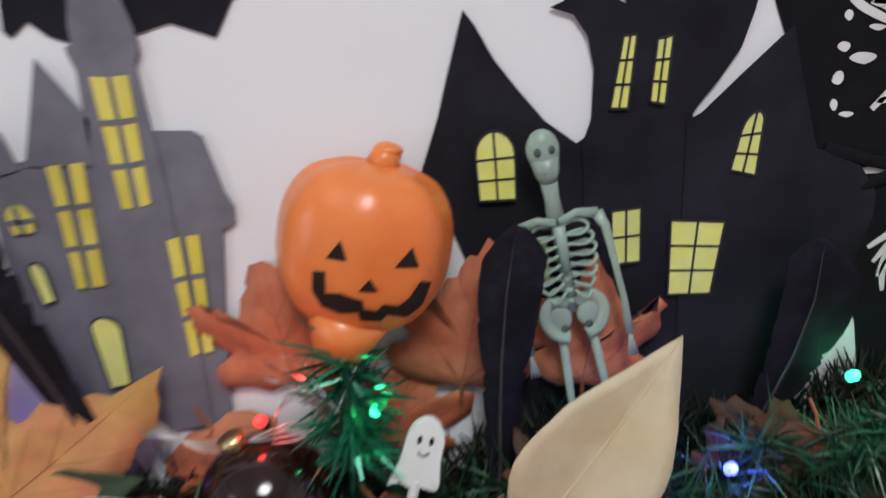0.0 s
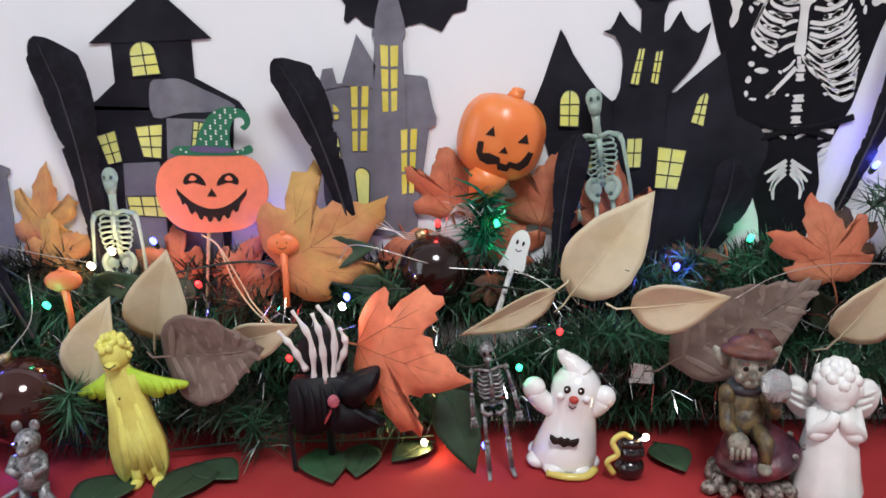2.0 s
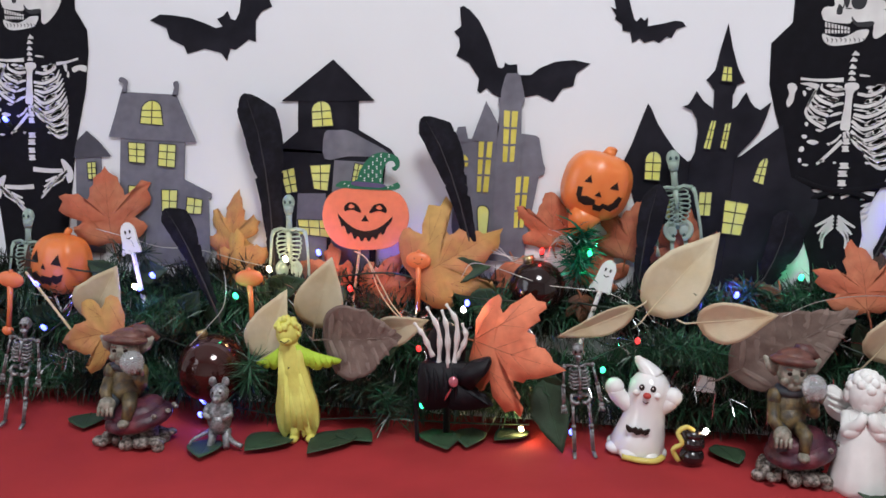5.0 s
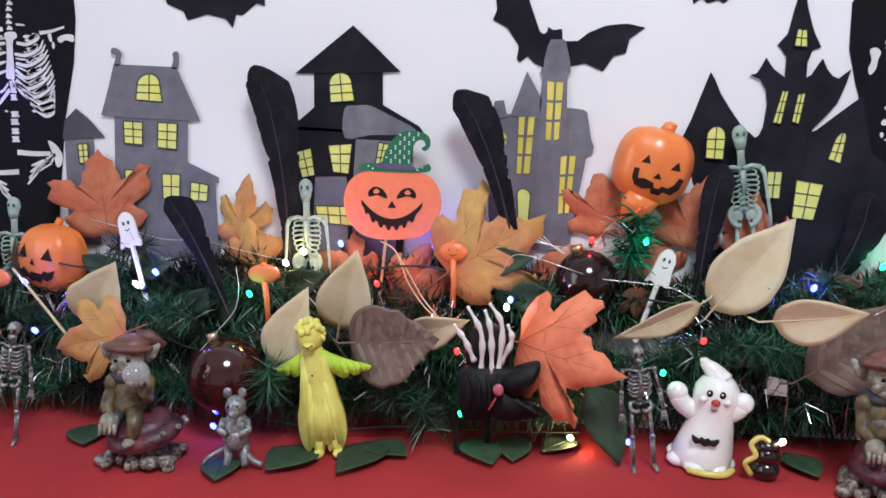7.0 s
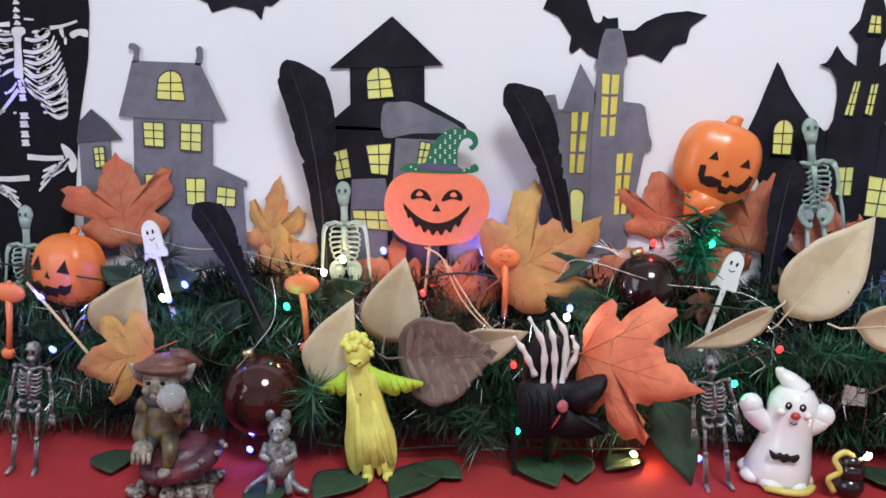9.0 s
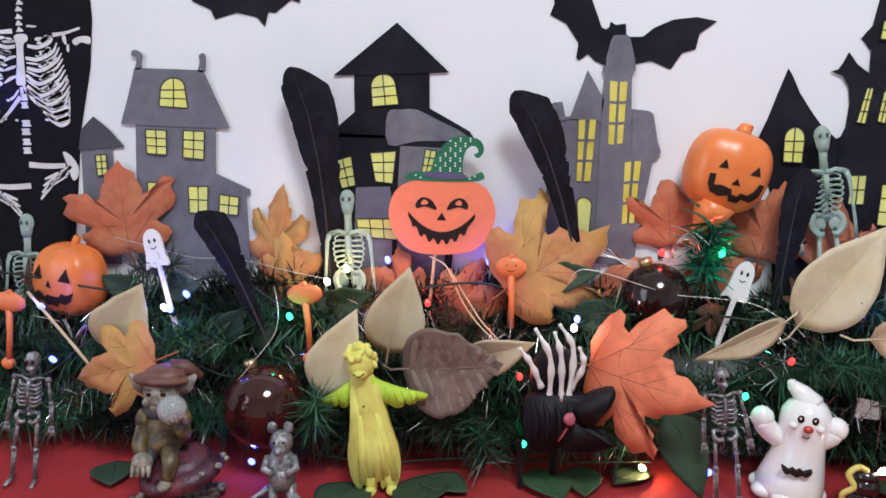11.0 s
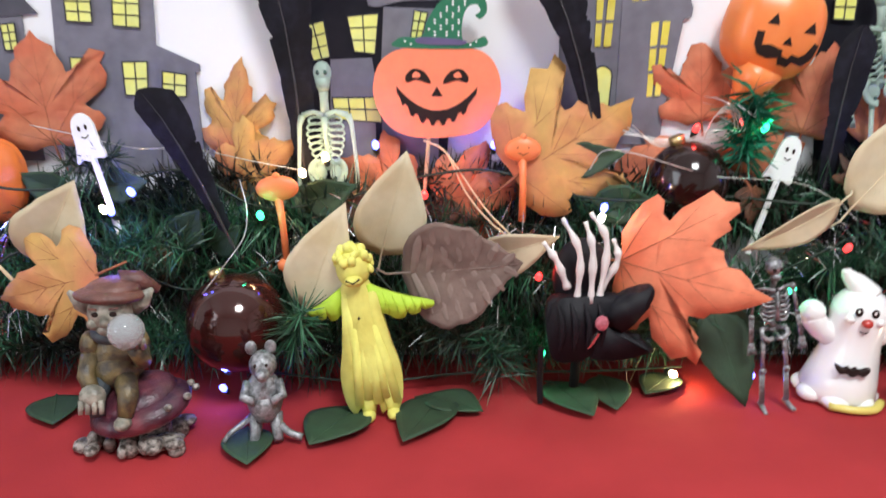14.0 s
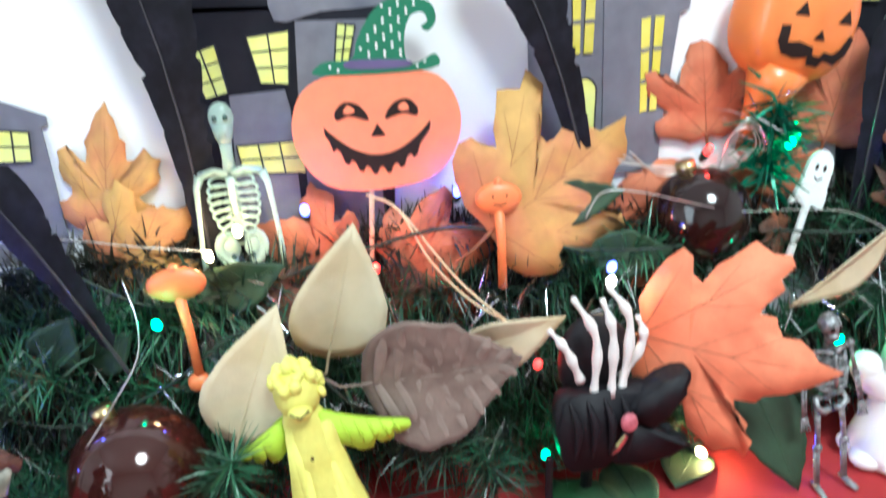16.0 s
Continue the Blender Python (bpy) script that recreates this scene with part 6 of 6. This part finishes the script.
def goblin(m, label):
    """A resin goblin with a crystal ball, seated on a toadstool over rocks."""
    bm = bmesh.new()
    r = random.Random(8)
    for k in range(60):
        a, d = r.uniform(0, 6.28), r.uniform(0.006, 0.038)
        ball(bm, (d * math.cos(a), d * 0.85 * math.sin(a), r.uniform(0.003, 0.010)), (r.uniform(0.004, 0.008), r.uniform(0.004, 0.008), r.uniform(0.003, 0.008)), mi=5, seg=9, rings=6)
    tube(bm, [(0.008, 0.002, 0.004), (0.006, 0.002, 0.030)], [0.016, 0.012], 16, mi=5)
    ball(bm, (0.005, -0.004, 0.031), (0.036, 0.031, 0.013), rot=(8, -12, 0), mi=4, seg=24, rings=12)
    ball(bm, (0.002, -0.002, 0.038), (0.029, 0.026, 0.013), rot=(8, -12, 0), mi=4, seg=24, rings=12)
    ball(bm, (-0.008, 0.002, 0.068), (0.0190, 0.0155, 0.0220), mi=1)
    ball(bm, (-0.008, -0.004, 0.060), (0.0160, 0.0140, 0.0140), mi=1)
    ball(bm, (-0.008, -0.001, 0.086), (0.0165, 0.0135, 0.0080), mi=6)
    ball(bm, (-0.008, -0.004, 0.102), (0.0150, 0.0145, 0.0155), mi=0)
    ball(bm, (-0.008, -0.017, 0.099), (0.0035, 0.0050, 0.0040), mi=0, seg=10, rings=8)
    ball(bm, (-0.008, -0.013, 0.0925), (0.0075, 0.0050, 0.0045), mi=0)
    for s in (-1, 1):
        ball(bm, (-0.008 + s * 0.0085, -0.0125, 0.0965), (0.0050, 0.0045, 0.0045), mi=0, seg=10, rings=8)
        ball(bm, (-0.008 + s * 0.0058, -0.0170, 0.1045), (0.0026, 0.0014, 0.0018), mi=7, seg=8, rings=6)
        tube(bm, [(-0.008 + s * 0.0095, -0.0165, 0.1085), (-0.008 + s * 0.0040, -0.0185, 0.1085)], 0.0009, 6, mi=2)
        tube(bm, [(-0.008 + s * 0.013, 0.0, 0.103), (-0.008 + s * 0.021, 0.0, 0.108), (-0.008 + s * 0.028, 0.001, 0.116)], [0.0065, 0.0060, 0.0015], 10, mi=0, flat=0.5)
        ball(bm, (-0.008 + s * 0.016, -0.003, 0.078), (0.0075, 0.0085, 0.0105), mi=1, seg=12, rings=8)
    ball(bm, (-0.008, -0.002, 0.1135), (0.0235, 0.0205, 0.0060), rot=(-6, 4, 0), mi=2, seg=24, rings=10)
    ball(bm, (-0.006, 0.001, 0.1165), (0.0185, 0.0165, 0.0085), mi=2)
    tube(bm, [(-0.002, 0.004, 0.120), (0.010, 0.008, 0.120), (0.022, 0.010, 0.112)], [0.009, 0.007, 0.003], 10, mi=2)
    tube(bm, [(-0.024, -0.004, 0.074), (-0.026, -0.014, 0.060), (-0.020, -0.022, 0.052)], [0.0068, 0.0062, 0.0052], 10, mi=1)
    ball(bm, (-0.019, -0.026, 0.050), (0.0090, 0.0070, 0.0085), mi=0, seg=12, rings=8)
    for f in range(4):
        tube(bm, [(-0.025 + 0.0042 * f, -0.030, 0.049), (-0.026 + 0.0046 * f, -0.032, 0.040)], [0.0024, 0.0017], 6, mi=0)
    tube(bm, [(0.008, -0.004, 0.076), (0.013, -0.015, 0.070), (0.010, -0.021, 0.082)], [0.0066, 0.0060, 0.0050], 10, mi=1)
    for f in range(4):
        tube(bm, [(0.004 + 0.0042 * f, -0.022, 0.082), (0.002 + 0.0055 * f, -0.027, 0.090)], [0.0022, 0.0017], 6, mi=0)
    ball(bm, (0.008, -0.026, 0.0955), 0.0120, mi=3, seg=24, rings=14)
    tube(bm, [(-0.002, -0.010, 0.056), (0.004, -0.025, 0.050), (0.002, -0.030, 0.036)], [0.0082, 0.0072, 0.0052], 10, mi=1)
    ball(bm, (0.001, -0.033, 0.033), (0.0058, 0.0085, 0.0045), mi=0, seg=12, rings=8)
    tube(bm, [(-0.016, -0.006, 0.056), (-0.020, -0.020, 0.046), (-0.018, -0.024, 0.034)], [0.0078, 0.0070, 0.0050], 10, mi=6)
    for k in range(5):
        a = 0.6 + k * 0.55
        ball(bm, (0.012 + 0.031 * math.cos(a - 1.6), -0.004 + 0.024 * math.sin(a - 1.6), 0.033 + 0.010 * math.cos(a - 1.6)), (0.0030, 0.0030, 0.0026), mi=5, seg=8, rings=6)
    return solid("goblin_figurine", bm, [M_SKIN, M_TUNIC, M_CAP, M_CRYSTAL, M_MUSH, M_ROCK, M_COLLAR, M_HOLE], label, "figurine", m, "goblin figurines")


goblin(pose(-0.316, 0.380, 0.0015, 0, 0, 6), "painted resin goblin in maroon cap holding a crystal ball")
goblin(pose(0.355, 0.412, 0.0015, 0, 0, -2) @ Matrix.Diagonal((0.93, 1.0, 1.06, 1)), "painted resin goblin with a crystal ball beside the angel")


def angel():
    """A plain white figurine, head bowed over folded arms, with round wings."""
    bm = bmesh.new()
    prof = [(0.0, 0.030), (0.006, 0.0315), (0.020, 0.029), (0.040, 0.0255), (0.056, 0.0225), (0.066, 0.0190), (0.072, 0.0140)]
    tube(bm, [(0, 0, z) for z, r in prof], [r * (1 + 0.03 * (k % 2)) for k, (z, r) in enumerate(prof)], 28)
    for v in bm.verts:
        a = math.atan2(v.co.y, v.co.x)
        k = max(0.0, 0.062 - v.co.z) * 0.030
        v.co.x, v.co.y = v.co.x + k * math.cos(9 * a) * math.cos(a), v.co.y + k * math.cos(9 * a) * math.sin(a)
    ball(bm, (0, -0.002, 0.066), (0.022, 0.018, 0.017))
    ball(bm, (0.000, -0.006, 0.0930), (0.0195, 0.0185, 0.0190))
    ball(bm, (0.000, -0.0125, 0.0865), (0.0130, 0.0110, 0.0110))
    r = random.Random(4)
    for k in range(26):
        a, e = 2.4 * k, 0.15 + 1.35 * k / 26
        ball(bm, (0.0175 * math.cos(a) * math.cos(e), -0.004 + 0.0165 * math.sin(a) * math.cos(e), 0.0945 + 0.0165 * math.sin(e)), (0.0062, 0.0062, 0.0050), rot=(r.uniform(-30, 30), r.uniform(-30, 30), 0), seg=10, rings=8)
    for k in (-1, 1):
        ball(bm, (k * 0.0185, -0.004, 0.0905), (0.0055, 0.0060, 0.0075), seg=10, rings=8)
        ball(bm, (k * 0.013, -0.016, 0.060), (0.0120, 0.0080, 0.0070), rot=(0, k * 18, 0), seg=14, rings=10)
    for s in (-1, 1):
        wing = [(s * 0.008, 0.058), (s * 0.020, 0.060), (s * 0.034, 0.066), (s * 0.0415, 0.078), (s * 0.040, 0.090), (s * 0.030, 0.094), (s * 0.018, 0.086), (s * 0.010, 0.074)]
        plate(bm, rounded(wing[::s], 4), 0.016, 0.008)
        for k in range(3):
            tube(bm, [(s * (0.014 + 0.002 * k), 0.0075, 0.068 + 0.006 * k), (s * (0.026 + 0.003 * k), 0.0070, 0.071 + 0.007 * k), (s * (0.036 + 0.001 * k), 0.0078, 0.075 + 0.006 * k)], [0.001, 0.0022, 0.001], 7)
        tube(bm, [(s * 0.017, -0.004, 0.072), (s * 0.0195, -0.016, 0.060), (s * 0.007, -0.0215, 0.068), (s * 0.003, -0.0225, 0.078)], [0.0075, 0.0072, 0.0060, 0.0048], 12)
    solid("angel_figurine", bm, M_BISQUE, "plain white plaster cherub figurine with folded arms and wings", "figurine", pose(0.412, 0.400, 0.0015, 0, 0, -10) @ Matrix.Diagonal((0.84, 0.9, 1.03, 1)))


angel()


def claw():
    """A clip of five white finger bones rising from a small black satin hat with a bow and a gem."""
    t = thing("skeleton_claw", "white skeleton finger bones on a black satin hat with gem", "skeleton claw", pose(0.004, 0.430, 0.0015))
    rows = [((-0.012, 0.000, 0.100), (-0.021, -0.006, 0.122), (-0.031, -0.008, 0.1365)), ((-0.005, -0.002, 0.090), (-0.005, -0.008, 0.128), (-0.018, -0.010, 0.1545)),
            ((0.005, -0.003, 0.090), (0.004, -0.010, 0.130), (-0.002, -0.010, 0.152)), ((0.011, -0.002, 0.090), (0.014, -0.008, 0.136), (0.002, -0.008, 0.158)),
            ((0.013, 0.002, 0.098), (0.023, -0.004, 0.122), (0.019, -0.006, 0.138))]
    for a, b, c in rows:
        pts = curve_through([a, b, c], 8)
        n = len(pts)
        bm = bmesh.new()
        tube(bm, pts, [0.0020 + 0.0013 * abs(math.cos(3 * math.pi * i / (n - 1))) ** 3 - 0.0016 * (i / (n - 1)) ** 5 for i in range(n)], 10)
        part("finger_bone", bm, M_BONE, t, smooth=True)
    bm = bmesh.new()
    ball(bm, (0.0, 0.012, 0.105), (0.022, 0.010, 0.030))
    part("glove", bm, M_SATIN, t, smooth=True)
    folds = (("hat_brim", [(-0.026, 0.060), (-0.026, 0.089), (-0.010, 0.094), (0.024, 0.094), (0.034, 0.084), (0.026, 0.066), (0.008, 0.048), (-0.018, 0.042)], 0.010, -0.006),
             ("bow_loop", [(0.014, 0.078), (0.024, 0.094), (0.038, 0.099), (0.049, 0.102), (0.049, 0.092), (0.040, 0.080), (0.028, 0.067)], 0.006, -0.010),
             ("bow_tail", [(0.010, 0.074), (0.028, 0.068), (0.042, 0.058), (0.053, 0.051), (0.030, 0.046), (0.006, 0.046)], 0.008, -0.007))
    for name, out, back, front in folds:
        bm = bmesh.new()
        plate(bm, rounded(out, 3), back, front)
        bmesh.ops.bevel(bm, geom=[e for e in bm.edges if abs(e.verts[0].co.y - e.verts[1].co.y) < 1e-6], offset=0.003, segments=3, affect="EDGES")
        part(name, bm, M_SATIN, t, smooth=True)
    for k in range(4):
        bm = bmesh.new()
        x = -0.018 + 0.010 * k
        tube(bm, curve_through([(x - 0.002, -0.0055, 0.090), (x + 0.002, -0.0085, 0.074), (x + 0.001, -0.0055, 0.052)], 4), [0.0008 + 0.0018 * math.sin(math.pi * q / 8) for q in range(9)], 8)
        part("satin_fold", bm, M_SATIN, t, smooth=True)
    bm = bmesh.new()
    tube(bm, [(0.010, -0.014, 0.070), (0.006, -0.012, 0.062), (0.003, -0.010, 0.056)], [0.0016, 0.0022, 0.0008], 6)
    part("jewel_drop", bm, M_FOIL, t, "silver jewel drop")
    bm = bmesh.new()
    tube(bm, [(0.0, 0.008, 0.070), (0.0, 0.026, 0.040), (0.0, 0.036, 0.0)], 0.004, 8)
    part("clip_stem", bm, M_SATIN, t, smooth=True)
    bm = bmesh.new()
    ball(bm, (0.012, -0.0130, 0.077), (0.0052, 0.0035, 0.0060), seg=12, rings=6)
    part("gem", bm, M_GEM, t, "pink cut gem")
    bm = bmesh.new()
    tube(bm, [(-0.030, 0.004, 0.050), (-0.030, 0.010, 0.024), (-0.029, 0.012, 0.002)], 0.0024, 8)
    part("peg", bm, M_SATIN, t)


claw()


def bauble(x, y, z, r, label, mat):
    t = thing("glass_bauble", label, "bauble", pose(x, y, z), "glass baubles")
    bm = bmesh.new()
    ball(bm, (0, 0, 0), r, seg=48, rings=28)
    part("globe", bm, mat, t, smooth=True)
    bm = bmesh.new()
    tube(bm, [(-0.3 * r, 0, 0.92 * r), (-0.36 * r, 0, 1.12 * r)], 0.0062, 14)
    part("cap", bm, M_GOLD, t, smooth=True)


bauble(-0.2590, 0.446, 0.0690, 0.0385, "shiny dark brown glass bauble in the garland", M_BAUBLE)
# Second bauble takes the copy with shade in its colour.
bauble(0.097, 0.513, 0.165, 0.032, "brown glass bauble under the silver wire, coloured darker for the garland's shade", M_BAUBLE_SHADE)


# ---- wires, cords and lights ----
def strand(name, pts, r, mat, label, category, group=""):
    bm = bmesh.new()
    tube(bm, curve_through(pts, 8), r, 6)
    solid(name, bm, mat, label, category, group=group)


strand("silver_wire", [(0.014, 0.490, 0.178), (0.024, 0.488, 0.193), (0.045, 0.486, 0.192), (0.085, 0.484, 0.180), (0.110, 0.486, 0.173), (0.150, 0.486, 0.170), (0.180, 0.482, 0.166), (0.206, 0.474, 0.152)], 0.00045, M_WIRE, "thin silver wire looped over the garland", "wire")
for k in range(4):
    strand("silver_wire", [(0.040 + 0.004 * k, 0.520, 0.203 + 0.002 * k), (0.075, 0.516, 0.198 - 0.002 * k), (0.112, 0.510, 0.196 + 0.003 * k), (0.128 + 0.003 * k, 0.506, 0.206), (0.124, 0.504, 0.220 + 0.002 * k), (0.112, 0.505, 0.216), (0.106, 0.507, 0.198)],
           0.00045, M_WIRE, "curled silver wire beside the plastic pumpkin", "wire")
strand("silver_wire", [(-0.43, 0.505, 0.215), (-0.385, 0.500, 0.206), (-0.345, 0.498, 0.197), (-0.30, 0.498, 0.196), (-0.25, 0.500, 0.185), (-0.21, 0.505, 0.176)], 0.00045, M_WIRE, "thin silver wire over the needles", "wire")
strand("silver_wire", [(-0.278, 0.428, 0.098), (-0.262, 0.440, 0.118), (-0.250, 0.452, 0.136), (-0.248, 0.458, 0.156), (-0.255, 0.470, 0.176)], 0.0005, M_WIRE, "silver wire holding the brown bauble", "wire")
strand("silver_wire", [(0.335, 0.412, 0.164), (0.375, 0.430, 0.178), (0.430, 0.440, 0.184), (0.500, 0.440, 0.180)], 0.0004, M_WIRE, "thin silver wire above the brown leaf", "wire")
for k in range(2):
    strand("twine", [(-0.116, 0.520, 0.198), (-0.098, 0.508, 0.190), (-0.082 + 0.006 * k, 0.494, 0.160), (-0.062, 0.480, 0.138 + 0.006 * k), (-0.040, 0.468, 0.124)], 0.0008, M_STICK, "thin pale twine hanging from the pumpkin pick", "twine")
strand("twine", [(-0.500, 0.470, 0.165), (-0.462, 0.455, 0.135), (-0.425, 0.440, 0.105)], 0.0016, M_STICK, "thick pale twine before the orange pumpkin", "twine")
strand("light_cord", wavy(0.478, 0.105, -0.62, 0.62, 0.03, 31), 0.0011, M_CORD, "dark green cord of the string lights", "light cord")
strand("light_cord", wavy(0.498, 0.165, -0.62, 0.62, 0.016, 32), 0.0011, M_CORD, "dark green cord of the upper string lights", "light cord")
strand("light_cord", [(-0.24, 0.462, 0.020), (-0.16, 0.462, 0.012), (-0.08, 0.470, 0.016), (0.02, 0.478, 0.014), (0.094, 0.482, 0.016)], 0.0011, M_CORD, "dark green cord lying on the cloth", "light cord")


def string_light(x, y, z, mat, colour, power, aim=(0, -0.6, 0.5)):
    """One small lamp of the string with its socket."""
    d = Vector(aim).normalized()
    t = thing("string_light", "small lit %s bulb of the fairy light string" % mat.name.split("_")[0], "string light", pose(x, y, z), "fairy lights")
    bm = bmesh.new()
    tube(bm, [d * 0.0, d * 0.004, d * 0.0065, d * 0.0075], [0.0026, 0.0029, 0.0022, 0.0008], 10)
    part("bulb", bm, mat, t, smooth=True)
    bm = bmesh.new()
    tube(bm, [d * -0.009, d * -0.001], [0.0024, 0.0030], 10)
    part("socket", bm, M_CORD, t, smooth=True)
    if power:
        p = bpy.data.lights.new("bulb_light", "POINT")
        p.energy, p.color, p.shadow_soft_size = power, colour, 0.003
        ob = new("bulb_light", p)
        ob.location = Vector((x, y, z)) + d * 0.011


WARM, RED, GREEN, BLUE = (1.0, 0.66, 0.30), (1.0, 0.05, 0.04), (0.04, 1.0, 0.42), (0.08, 0.10, 1.0)
string_light(-0.194, 0.505, 0.186, G_WARM, WARM, 0.065)
string_light(-0.212, 0.500, 0.174, G_WARM, WARM, 0.045)
string_light(0.020, 0.462, 0.145, G_WHITE, WARM, 0.035)
string_light(0.085, 0.478, 0.012, G_WARM, WARM, 0.08, (0.25, -0.9, 0.15))
string_light(-0.362, 0.470, 0.152, G_WARM, WARM, 0.0144)
string_light(0.101, 0.515, 0.205, G_RED, RED, 0.0144)
string_light(-0.027, 0.455, 0.101, G_RED, RED, 0.0096)
string_light(0.205, 0.460, 0.121, G_RED, RED, 0)
string_light(-0.115, 0.498, 0.156, G_RED, RED, 0.05)
string_light(-0.240, 0.468, 0.147, G_GREEN, GREEN, 0.0144)
string_light(0.154, 0.512, 0.205, G_GREEN, GREEN, 0.0168)
string_light(0.381, 0.522, 0.186, G_GREEN, GREEN, 0.02)
string_light(-0.356, 0.468, 0.151, G_BLUE, BLUE, 0.07)
string_light(0.482, 0.515, 0.251, G_BLUE, BLUE, 0.06)
string_light(-0.560, 0.530, 0.342, G_BLUE, BLUE, 0.045)
string_light(-0.059, 0.524, 0.192, G_BLUE, BLUE, 0.03)
string_light(0.274, 0.430, 0.038, G_WHITE, WARM, 0.0072)
string_light(0.023, 0.470, 0.151, G_BLUE, BLUE, 0.012)
for x, y, z, power in ((-0.153, 0.500, 0.196, 0.03), (-0.486, 0.470, 0.150, 0.04), (-0.473, 0.462, 0.100, 0.02), (-0.273, 0.444, 0.014, 0.03), (-0.272, 0.450, 0.028, 0.0), (0.307, 0.485, 0.170, 0.04), (0.262, 0.490, 0.160, 0.02), (0.140, 0.455, 0.019, 0.012), (-0.334, 0.458, 0.168, 0.035)):
    string_light(x, y, z, G_BLUE, BLUE, power)
string_light(-0.023, 0.460, 0.036, G_GREEN, GREEN, 0.012)
string_light(0.171, 0.470, 0.085, G_GREEN, GREEN, 0.012)


def white_card():
    bm = bmesh.new()
    plate(bm, [(-0.010, 0.0), (0.011, 0.0), (0.009, 0.016), (-0.008, 0.018)], 0.001, -0.0005)
    solid("white_card", bm, M_WHITE, "small white paper card half hidden in the garland", "card", put(0.281, 0.486, 0.064, 4, -6), smooth=False)


white_card()
